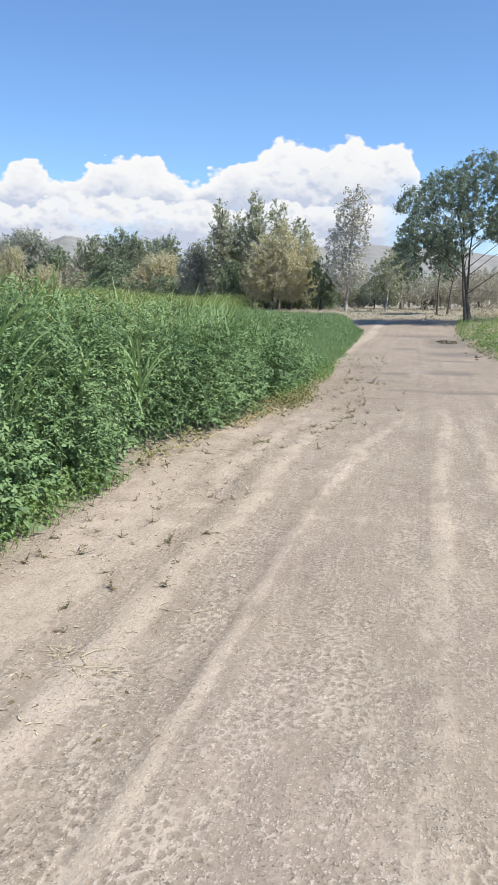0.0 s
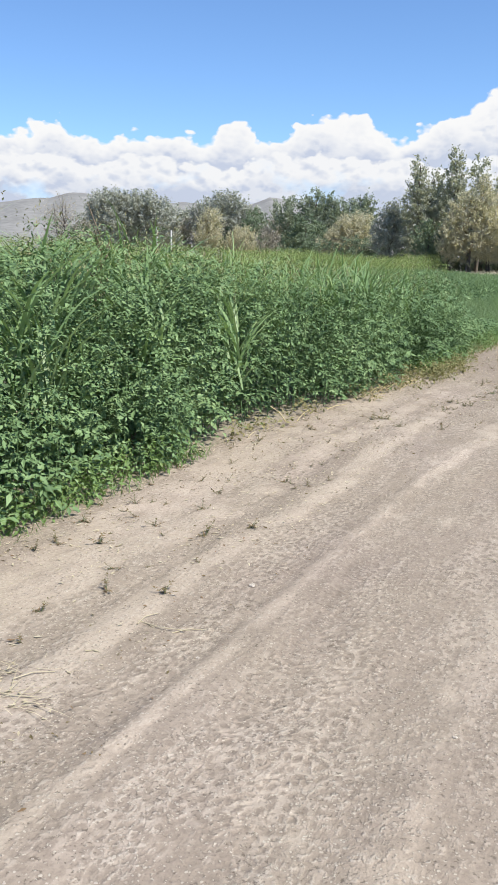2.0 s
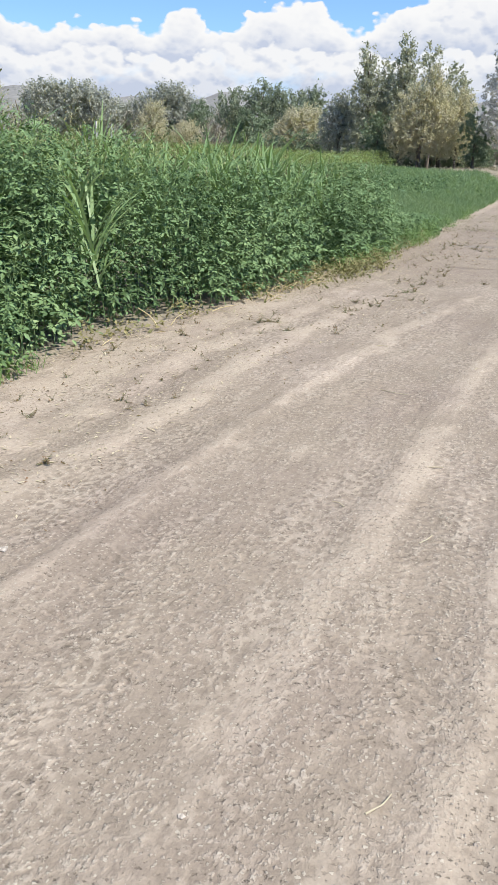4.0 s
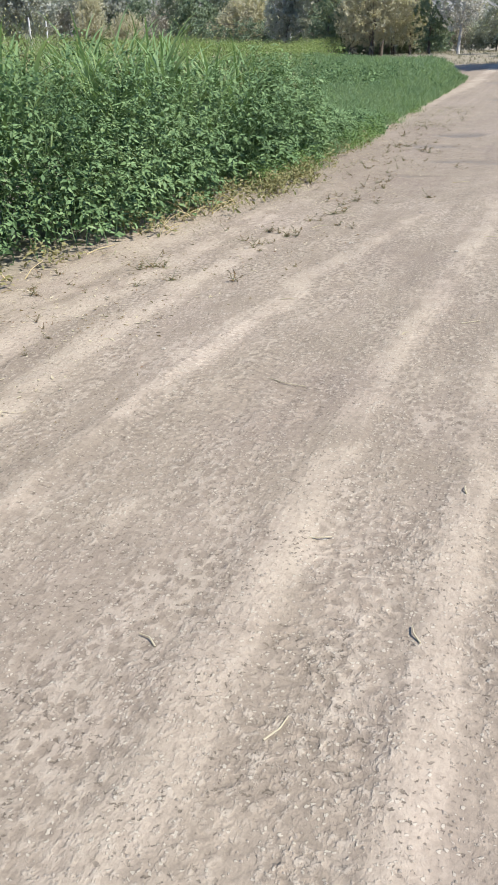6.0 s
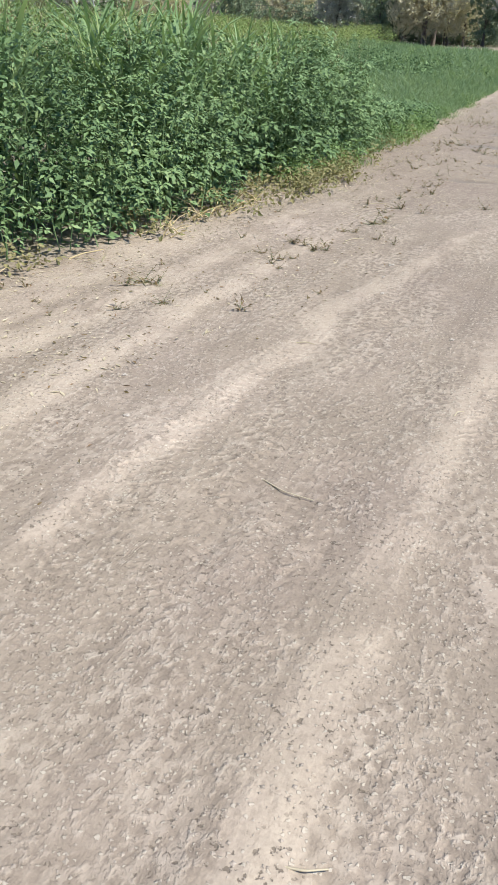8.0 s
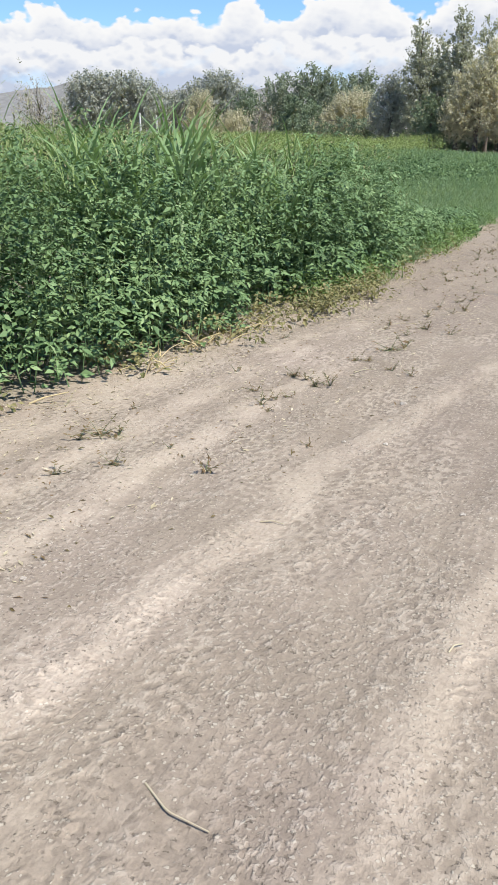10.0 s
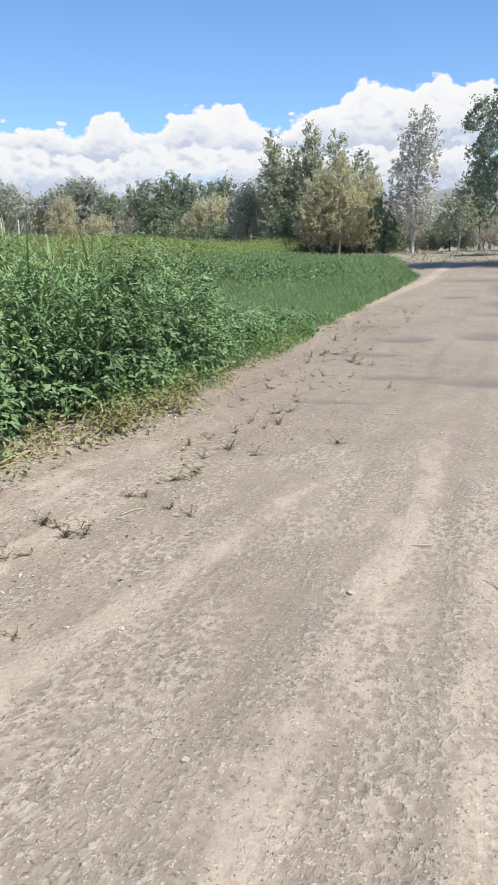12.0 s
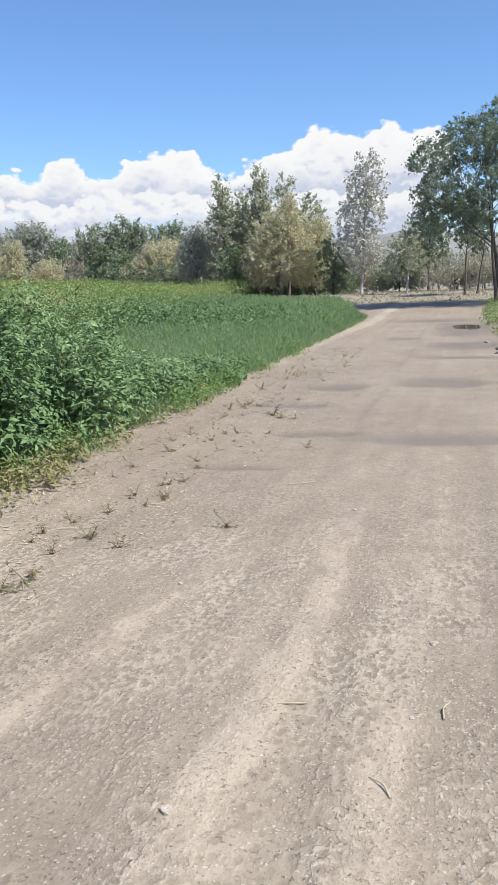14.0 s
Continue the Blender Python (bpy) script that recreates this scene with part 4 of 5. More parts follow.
def tree(name, x, y, lumps, leaf_mat, label, clusters=120, per=45, size=0.17, spread=0.35, trunk=0.16, trunk_mat=None, top=None, lean=(0, 0), limbs=26, droop=0.0, seed=1, trunks=1, grow=1.0):
    r = np.random.default_rng(seed)
    z0 = float(lie(x, y))
    ob = new(name)
    ob.location = (x, y, z0 - 0.05)
    sink = z0 - 1.6 - grow * (float(lie((x + 0.3) / grow - 0.3, (y + 0.4) / grow - 0.4)) - 1.6)
    lumps = [(a * grow, b * grow, c * grow - sink, d * grow, e * grow, g * grow) for a, b, c, d, e, g in lumps]
    size, spread, trunk, top = size * grow, spread * grow, trunk * grow, top and top * grow - sink
    lumps = [(a * 1.06, b, c * 1.08, d * 1.18, e * 1.15, g * 1.12) for a, b, c, d, e, g in lumps]
    clusters, per, size, spread = int(clusters * 5.2), max(10, int(per * 0.38)), size * 0.98, spread * 0.52
    crown, hub = leaf_crown(lumps, clusters, per, size, spread, r, droop)
    part("crown", mesh_of("crown", *crown, flat=True), leaf_mat, ob)
    top = top or max(l[2] + 0.6 * l[5] for l in lumps)
    pieces, bark = [], trunk_mat or BARK
    for q in range(trunks):
        t = np.linspace(0, 1, 9)
        sway = 0.10 * np.stack([value_noise(t * 5 + q * 9, t * 0, 1.0, seed), value_noise(t * 5 + q * 9, t * 0 + 7, 1.0, seed)], 1) * top * 0.25
        off = np.array([r.normal(0, 0.25), r.normal(0, 0.25)]) * (q > 0)
        out = np.array([r.normal(0, 0.12), r.normal(0, 0.12)]) * top * (q > 0)
        line = np.stack([lean[0] * t + sway[:, 0] * t + off[0] + out[0] * t, lean[1] * t + sway[:, 1] * t + off[1] + out[1] * t, top * t], 1)
        rad = trunk * (1 - 0.8 * t) * (1 if q == 0 else 0.7)
        rad[0] *= 1.35
        pieces.append(tube(line, rad, 8))
        if q == 0:
            main = line
    v, f = merged(pieces)
    stem = part("trunk", mesh_of("trunk", v, f), bark, ob)
    for h in hub[r.choice(len(hub), min(limbs, len(hub)), replace=False)]:
        start_z = np.clip(h[2] * 0.78 - 0.35 * np.hypot(h[0], h[1]), top * (0.14 + 0.3 * r.random()), top * 0.92)
        a = np.array([np.interp(start_z, main[:, 2], main[:, 0]), np.interp(start_z, main[:, 2], main[:, 1]), start_z])
        mid = (a + h) / 2 + r.normal(0, 0.12, 3) + [0, 0, 0.1 * np.linalg.norm(h - a)]
        fat = trunk * 0.20 * (1 - 0.6 * start_z / top) + 0.012
        v, f = tube([a, (a + mid) / 2, mid, h], [fat, fat * 0.8, fat * 0.55, 0.012], 5)
        part("branch", mesh_of("branch", v, f), bark, stem)
    return tagged(ob, label, "tree" if max(l[2] for l in lumps) > 2 else "bush")


POPLAR = leaf_material("poplar_leaf", [(0.30, 0.315, 0.240), (0.41, 0.418, 0.335), (0.55, 0.54, 0.465)], 0.65, 0.4, 0.2, 0.28, 1.9)
AUTUMN = leaf_material("yellowing_leaf", [(0.445, 0.415, 0.315), (0.56, 0.522, 0.408), (0.65, 0.605, 0.495)], 0.7, 0.45, 0.1, 0.28, 1.9)
SILVER = leaf_material("silvery_leaf", [(0.29, 0.30, 0.265), (0.40, 0.41, 0.37), (0.52, 0.525, 0.485)], 0.6, 0.35, 0.2, 0.28, 1.9)
GREENLEAF = leaf_material("green_tree_leaf", [(0.18, 0.215, 0.155), (0.26, 0.30, 0.215), (0.37, 0.405, 0.30)], 0.6, 0.3, 0.2, 0.28, 1.9)
PALELEAF = leaf_material("pale_poplar_leaf", [(0.42, 0.405, 0.375), (0.54, 0.52, 0.49), (0.65, 0.63, 0.60)], 0.6, 0.22, 0.2, 0.28, 1.9)
DARK = leaf_material("dark_leaf", [(0.132, 0.178, 0.113), (0.198, 0.251, 0.159), (0.277, 0.33, 0.218)], 0.5, 0.25, 0.2, 0.28, 1.9)
ELM = leaf_material("elm_leaf", [(0.15, 0.19, 0.16), (0.22, 0.268, 0.228), (0.31, 0.352, 0.308)], 0.65, 0.42, 0.1, 0.28, 1.9)
GREYTWIG = leaf_material("grey_twig", [(0.35, 0.32, 0.27), (0.44, 0.405, 0.35), (0.53, 0.49, 0.43)], 0.85, 0.3, 0.2, 0.28, 1.9)


def at(azimuth, far):
    """A place by its bearing from the walk's start and its distance."""
    return math.sin(radians(azimuth)) * far - 0.3, math.cos(radians(azimuth)) * far - 0.4


# the big tree by the end of the track, with slim trees beside it
tree("elm_tree", 2.5, 51, [(-3.3, 0, 6.4, 1.25, 2.2, 0.95), (-1.7, 0, 7.2, 1.7, 2.6, 1.2), (0.7, 0.5, 8.0, 2.0, 2.6, 1.3), (3.0, 1, 7.7, 2.0, 2.6, 1.5), (-2.7, 0, 4.9, 1.7, 2.6, 1.2), (-3.5, 0, 3.4, 1.0, 1.8, 1.0),
     (0.3, 0, 5.7, 2.0, 2.6, 1.2), (2.9, 0, 5.5, 2.1, 2.6, 1.6), (-1.1, 0, 4.2, 1.2, 2.0, 0.9), (4.3, 0, 3.9, 1.6, 2.2, 1.2)], ELM, "big spreading green elm tree with a forked dark trunk", 330, 84, 0.125, 0.46, 0.14, None, 6.8, (-0.9, 0.2), 17, 0.5, 201, 3, grow=0.95)
tree("slim_tree", 0.85, 61, [(0, 0, 3.9, 1.0, 1.0, 1.4), (0.3, 0, 5.1, 0.9, 0.9, 0.9)], ELM, "slim green tree with a thin dark trunk", 46, 40, 0.14, 0.26, 0.075, None, 4.2, (0.1, 0), 14, 0.2, 202)
tree("slim_tree", 1.6, 62.5, [(0, 0, 3.5, 0.9, 1.0, 1.3)], ELM, "slim leaning green tree with a thin dark trunk", 32, 40, 0.14, 0.26, 0.07, None, 3.8, (0.5, 0), 10, 0.2, 203)
# the pale slender poplar and its neighbours
tree("poplar_tree", -6.1, 68, [(0, 0, 2.9, 1.5, 1.3, 1.5), (0.1, 0, 4.9, 1.6, 1.2, 1.5), (0.35, 0, 6.8, 1.4, 1.0, 1.3), (0.5, 0, 8.1, 0.85, 0.7, 1.0)], PALELEAF, "slender sparse silvery poplar with a pale trunk",
     165, 34, 0.15, 0.32, 0.10, PALE_BARK, 8.8, (0.5, 0), 46, 0, 204)
tree("dark_bush", -8.3, 70, [(0, 0, 2.2, 1.1, 1.1, 1.9), (0.7, 0, 1.4, 0.9, 0.9, 1.2)], DARK, "dark green bush under the slender poplar", 55, 42, 0.15, 0.28, 0.09, None, 3.0, (0, 0), 16, 0, 205, 2)
tree("young_poplar", -2.9, 66, [(0, 0, 2.4, 1.3, 1.1, 1.4), (0.4, 0, 3.6, 0.8, 0.8, 0.9), (-1.0, 0, 1.6, 0.8, 0.8, 1.0)], POPLAR, "young grey-green poplar with a pale stem", 60, 36, 0.14, 0.28, 0.07, PALE_BARK, 3.6, (0.4, 0), 18, 0, 206)
tree("dark_tree", -2.1, 88, [(0, 0, 4.0, 1.6, 1.5, 2.4), (0.4, 0, 6.0, 1.2, 1.2, 1.4), (-1.4, 0, 3.0, 1.2, 1.2, 1.6)], DARK, "dark green tree behind the young poplars", 90, 42, 0.19, 0.36, 0.14, None, 6.0, (0, 0), 20, 0, 207)
tree("grey_bush", 0.2, 80, [(0, 0, 1.3, 2.6, 1.2, 1.2), (2.4, 0, 1.6, 2.0, 1.2, 1.4), (4.6, 0, 1.3, 2.0, 1.2, 1.2)], GREYTWIG, "leafless grey-brown brush at the meadow's far side", 110, 40, 0.13, 0.32, 0.05, None, 2.2, (0, 0), 40, -0.8, 208, 3)
tree("grey_bush", 7.5, 78, [(0, 0, 1.5, 3.0, 1.3, 1.4), (3.0, 0, 1.8, 2.4, 1.3, 1.6)], GREYTWIG, "leafless grey-brown brush behind the big tree", 100, 40, 0.13, 0.32, 0.05, None, 2.4, (0, 0), 40, -0.8, 209, 3)
# the twin poplars with the yellowing bushes before them
tree("poplar_tree", *at(-10.95, 77), [(0, 0, 2.6, 1.3, 1.2, 1.8), (0, 0, 5.0, 1.5, 1.2, 1.9), (0.1, 0, 6.9, 1.05, 1.0, 1.5), (0.1, 0, 8.5, 0.55, 0.6, 1.1)], POPLAR, "tall grey-green poplar in the far tree row",
     130, 42, 0.18, 0.30, 0.16, None, 9.2, (0.1, 0), 30, -0.5, 210)
tree("poplar_tree", *at(-13.0, 77.5), [(0, 0, 2.6, 1.3, 1.2, 1.8), (0, 0, 4.8, 1.5, 1.2, 1.8), (-0.1, 0, 6.5, 1.05, 1.0, 1.4), (-0.1, 0, 8.0, 0.55, 0.6, 1.0)], POPLAR, "tall grey-green poplar beside its taller twin",
     125, 42, 0.18, 0.30, 0.16, None, 8.9, (-0.1, 0), 30, -0.5, 211)
tree("poplar_tree", *at(-9.3, 79), [(0, 0, 2.6, 1.4, 1.2, 1.9), (0.2, 0, 5.0, 1.5, 1.2, 1.8), (-0.1, 0, 7.6, 0.7, 0.8, 1.5), (1.7, 0, 6.4, 0.7, 0.7, 1.3)], POPLAR, "grey-green poplar with a broken top in the far row",
     110, 42, 0.18, 0.30, 0.15, None, 7.4, (0.1, 0), 30, -0.5, 212, 2)
tree("poplar_tree", *at(-7.6, 80), [(0, 0, 2.8, 1.2, 1.1, 1.9), (0.1, 0, 5.0, 0.9, 0.9, 1.5), (0.2, 0, 6.3, 0.4, 0.4, 0.8)], POPLAR, "thin grey-green poplar at the row's end", 70, 40, 0.17, 0.28, 0.12, None, 6.6, (0.1, 0), 26, -0.5, 213)
tree("poplar_tree", *at(-12.0, 79), [(0, 0, 2.8, 1.2, 1.1, 2.0), (0, 0, 5.2, 1.0, 1.0, 1.7), (0, 0, 7.0, 0.5, 0.5, 1.2)], POPLAR, "grey-green poplar between the twin poplars", 90, 42, 0.18, 0.30, 0.14, None, 7.4, (0, 0), 26, -0.5, 231)
tree("willow_bush", *at(-9.7, 72), [(0, 0, 2.7, 1.9, 1.4, 2.1), (-1.4, 0, 2.4, 1.3, 1.2, 1.8), (1.5, 0, 2.6, 1.4, 1.2, 1.9), (0.5, 0, 4.8, 1.3, 1.1, 1.5), (-0.7, 0, 4.4, 1.0, 0.9, 1.4), (0.8, 0, 6.2, 0.7, 0.7, 0.9)], AUTUMN, "yellowing olive willow bush before the poplars",
     230, 50, 0.14, 0.34, 0.11, None, 5.6, (0, 0), 44, -0.6, 214, 3)
tree("willow_bush", *at(-7.6, 73), [(0, 0, 2.4, 1.3, 1.2, 1.9), (0.3, 0, 4.2, 0.9, 0.8, 1.2)], AUTUMN, "smaller yellowing willow bush before the poplars", 90, 48, 0.13, 0.32, 0.09, None, 3.6, (0, 0), 26, -0.6, 215, 2)
tree("willow_bush", *at(-8.5, 75), [(0, 0, 2.6, 1.3, 1.2, 2.0), (-0.2, 0, 4.6, 1.0, 0.9, 1.5), (0.9, 0, 3.6, 0.9, 0.8, 1.3)], AUTUMN, "tall yellowing willow bush beside a smaller one", 110, 48, 0.13, 0.32, 0.10, None, 5.0, (0, 0), 30, -0.6, 232, 2)
tree("dark_tree", *at(-12.3, 74), [(0, 0, 2.1, 1.4, 1.2, 1.9), (0.9, 0, 1.8, 1.0, 1.0, 1.5)], DARK, "dark green shrubby tree under the twin poplars", 85, 42, 0.16, 0.32, 0.10, None, 3.0, (0, 0), 18, 0, 216, 2)
tree("silver_tree", *at(-14.8, 80), [(0, 0, 2.8, 1.5, 1.3, 2.0), (0.2, 0, 4.4, 1.1, 1.0, 1.1)], SILVER, "grey-green tree beside the twin poplars", 95, 45, 0.18, 0.34, 0.13, None, 4.6, (0, 0), 22, -0.3, 217)
# the mixed clump further along the row
tree("green_tree", *at(-19.6, 101), [(0, 0, 3.0, 2.6, 1.8, 2.2), (0.3, 0, 5.2, 1.6, 1.3, 1.4), (-2.6, 0, 4.2, 1.7, 1.4, 1.8), (2.3, 0, 4.2, 1.6, 1.4, 1.7)], GREENLEAF, "broad grey-green tree in the far row",
     190, 46, 0.19, 0.38, 0.18, None, 6.2, (0, 0), 40, -0.2, 218, grow=1.2)
tree("green_tree", *at(-16.7, 103), [(0, 0, 3.4, 1.4, 1.3, 2.2), (0.4, 0, 5.0, 0.9, 0.9, 1.5), (-0.7, 0, 5.0, 0.7, 0.7, 1.2)], GREENLEAF, "upright grey-green tree behind the yellow willow", 110, 44, 0.18, 0.34, 0.14, None, 5.8, (0, 0), 26, -0.3, 219, grow=1.2)
tree("dark_tree", *at(-20.2, 95), [(0, 0, 2.2, 1.7, 1.3, 2.0), (-1.3, 0, 1.6, 1.1, 1.1, 1.4)], DARK, "dark green tree behind pale brush", 110, 44, 0.17, 0.34, 0.12, None, 3.6, (0, 0), 22, 0, 220, 2, grow=1.2)
tree("willow_bush", *at(-17.4, 91), [(0, 0, 2.2, 1.9, 1.5, 1.9), (0.5, 0, 3.4, 1.4, 1.2, 1.1), (-1.5, 0, 1.6, 1.2, 1.1, 1.3)], AUTUMN, "round yellowing olive willow bush in the far row",
     190, 50, 0.13, 0.34, 0.11, None, 3.8, (0, 0), 44, -0.5, 221, 3, grow=1.2)
tree("grey_bush", *at(-22.2, 112), [(0, 0, 1.7, 1.7, 1.3, 1.7), (0.2, 0, 2.9, 1.1, 0.9, 1.0)], GREYTWIG, "pale grey half-bare bush before dark trees", 95, 46, 0.12, 0.30, 0.07, None, 2.6, (0, 0), 36, -0.8, 222, 3, grow=1.5)
tree("silver_tree", *at(-25.6, 129), [(0, 0, 3.0, 2.4, 1.8, 2.2), (0.4, 0, 4.8, 1.6, 1.4, 1.2), (-1.9, 0, 3.8, 1.4, 1.3, 1.6), (2.2, 0, 3.4, 1.4, 1.3, 1.6)], SILVER, "broad grey-green tree with yellow brush before it",
     200, 46, 0.19, 0.38, 0.17, None, 5.6, (0, 0), 40, -0.2, 223, grow=1.5)
tree("willow_bush", *at(-26.6, 117), [(0, 0, 2.0, 1.2, 1.1, 1.7), (0.3, 0, 3.3, 0.8, 0.8, 0.9)], AUTUMN, "upright yellowing willow bush in the far row", 95, 46, 0.13, 0.30, 0.09, None, 3.6, (0, 0), 30, -0.6, 224, 2, grow=1.5)
tree("willow_bush", *at(-24.4, 116), [(0, 0, 1.5, 1.3, 1.1, 1.4), (-0.7, 0, 1.2, 0.9, 0.9, 1.0)], AUTUMN, "low yellowing willow bush in the far row", 85, 46, 0.13, 0.30, 0.08, None, 2.4, (0, 0), 28, -0.6, 225, 2, grow=1.5)
tree("dark_tree", *at(-23.6, 123), [(0, 0, 2.4, 1.2, 1.2, 2.0)], DARK, "dark green tree between paler bushes", 60, 44, 0.17, 0.34, 0.10, None, 3.4, (0, 0), 18, 0, 226, grow=1.5)
tree("silver_tree", *at(-31.9, 123), [(0, 0, 2.7, 2.8, 2.0, 2.3), (-1.4, 0, 4.2, 2.1, 1.6, 1.2), (1.8, 0, 4.1, 2.1, 1.6, 1.1), (-3.2, 0, 2.6, 1.6, 1.4, 2.0), (3.4, 0, 2.7, 1.7, 1.5, 1.9)], SILVER, "wide dense silvery grey-green tree",
     320, 50, 0.19, 0.38, 0.18, None, 4.6, (0, 0), 44, -0.2, 227, 2, grow=1.5)
tree("silver_tree", *at(-28.9, 135), [(0, 0, 2.4, 1.8, 1.5, 2.0), (1.0, 0, 3.2, 1.2, 1.1, 1.2)], SILVER, "grey-green tree between larger ones", 90, 44, 0.19, 0.36, 0.12, None, 4.0, (0, 0), 22, -0.2, 228, grow=1.5)
tree("grey_bush", *at(-35.8, 108), [(0, 0, 2.3, 0.9, 0.9, 2.2), (1.0, 0, 1.9, 0.9, 0.9, 1.8), (-1.2, 0, 2.0, 1.0, 0.9, 1.9), (2.0, 0, 1.5, 0.8, 0.8, 1.2)], GREYTWIG, "pale leafless bush at the field's side", 62, 30, 0.10, 0.30, 0.07, None, 4.0, (0, 0), 70, -0.9, 229, 3, grow=1.5)
for n, (azim, far, tall) in enumerate(((-6.0, 92, 1.2), (-4.3, 95, 1.5), (-2.9, 90, 1.0), (-1.2, 96, 1.6), (0.4, 93, 1.2), (2.0, 97, 1.5), (3.8, 92, 1.3), (5.6, 96, 1.6), (-7.4, 94, 1.5))):
    tree("brush", *at(azim, far), [(0, 0, 1.5 * tall, 1.9, 1.2, 1.3 * tall), (1.5, 0, 1.1 * tall, 1.3, 1.0, 1.0 * tall), (-1.5, 0, 1.2 * tall, 1.3, 1.0, 1.1 * tall)], (GREYTWIG, SILVER, POPLAR)[n % 3],
         ("grey-brown leafless brush at the meadow's far side", "grey-green brush at the meadow's far side", "green brush at the meadow's far side")[n % 3], 80, 40, 0.18, 0.36, 0.06, None, 2.2 * tall, (0, 0), 12, -0.6, 260 + n, 3)
for n, azim in enumerate((-34, -30.5, -27.5, -24.5, -21.8, -18.8, -9.2, -5.6)):
    tree("undergrowth_bush", *at(azim, (88 - 3 * (n % 2)) * (1.5 if azim < -21 else 1.2)), [(0, 0, 1.6, 2.3, 1.2, 1.9), (1.8, 0, 1.3, 1.5, 1.0, 1.6), (-1.8, 0, 1.4, 1.5, 1.0, 1.7)], (DARK, SILVER, GREYTWIG)[n % 3],
         ("dark green undergrowth bush between far trees", "grey-green undergrowth bush between far trees", "grey-brown leafless undergrowth between far trees")[n % 3], 70, 42, 0.18, 0.36, 0.06, None, 1.8, (0, 0), 10, 0, 240 + n, 2, grow=1.5 if azim < -21 else 1.2)
for n, (azim, far) in enumerate(((-12.4, 82), (-10.3, 81), (-8.6, 82), (-7.0, 80))):
    tree("undergrowth_bush", *at(azim, far), [(0, 0, 0.9, 1.5, 1.0, 1.1), (1.3, 0, 0.7, 1.1, 0.9, 0.9), (-1.3, 0, 0.8, 1.1, 0.9, 0.9)], (GREYTWIG, DARK)[n % 2],
         ("grey-brown leafless undergrowth below the poplars", "dark green undergrowth below the poplars")[n % 2], 60, 40, 0.16, 0.34, 0.05, None, 1.2, (0, 0), 8, 0, 280 + n, 2)
tree("dark_bush", *at(-14.0, 83), [(0, 0, 1.6, 3.0, 1.2, 1.6), (-4.0, 0, 1.5, 2.6, 1.2, 1.5), (-8.5, 0, 1.5, 2.6, 1.2, 1.5)], DARK, "dark undergrowth between the far trees", 150, 44, 0.18, 0.36, 0.08, None, 2.2, (0, 0), 30, 0, 230, 3)


# ---- posts at the field's far side ----
def fence_post(azimuth, far, tall):
    x, y = at(azimuth, far)
    z = float(lie(x, y))
    bm = bmesh.new()
    bmesh.ops.create_cone(bm, cap_ends=True, segments=10, radius1=0.10, radius2=0.09, depth=tall + 0.3, matrix=Matrix.Translation((0, 0, tall / 2 - 0.15)))
    bmesh.ops.bevel(bm, geom=[e for e in bm.edges if all(v.co.z > tall - 0.01 for v in e.verts)], offset=0.02, segments=2, affect="EDGES")
    me = bpy.data.meshes.new("fence_post")
    bm.to_mesh(me)
    bm.free()
    ob = part("fence_post", me, POST)
    ob.location = (x, y, z)
    tagged(ob, "pale weathered fence post standing in the weeds", "post", "fence posts")


for a, far, tall in ((-29.9, 105, 3.05), (-29.0, 110, 2.95)):
    fence_post(a, far, tall)


# ---- small things on the track ----
def stone(x, y, size, seed, mat=None, label="small pale stone lying on the dirt track", group="stones on the track"):
    bm = bmesh.new()
    bmesh.ops.create_icosphere(bm, subdivisions=2, radius=size / 2)
    noise.seed_set(seed + 1)
    for v in bm.verts:
        v.co *= 0.75 * (1 + 0.6 * noise.noise(v.co * (3.2 / size)))
        v.co.z *= 0.5
    me = bpy.data.meshes.new("stone")
    bm.to_mesh(me)
    bm.free()
    ob = part("stone", me, mat or STONE)
    ob.location = (x, y, float(ground_z(x, y)) + size * 0.08)
    ob.rotation_euler = (0, 0, seed * 1.3)
    tagged(ob, label, "stone", group)


for n, (sx, sy, size) in enumerate([(-1.62, 3.52, 0.045), (-0.44, 2.54, 0.022), (-1.51, 2.72, 0.022), (-0.30, 9.12, 0.045), (-1.11, 9.33, 0.045), (-1.01, 8.66, 0.035), (-1.20, 8.62, 0.025), (-0.52, 7.97, 0.03),
                                    (-0.77, 10.69, 0.03), (0.31, 10.23, 0.04), (0.26, 9.68, 0.022), (-1.47, 6.53, 0.03), (-1.69, 6.92, 0.03), (-0.02, 3.38, 0.02), (-1.09, 9.02, 0.025), (-0.17, 12.02, 0.03)]):
    stone(sx, sy, size, n)


for n, (sx, sy, size) in enumerate([(1.22, 24.5, 0.24), (1.36, 25.3, 0.18), (1.12, 23.7, 0.16), (1.05, 27.0, 0.2), (1.5, 24.2, 0.14)]):
    stone(sx, sy, size, 40 + n, GRAVEL, "rough brown stone at the grassy verge", "stones on the verge")


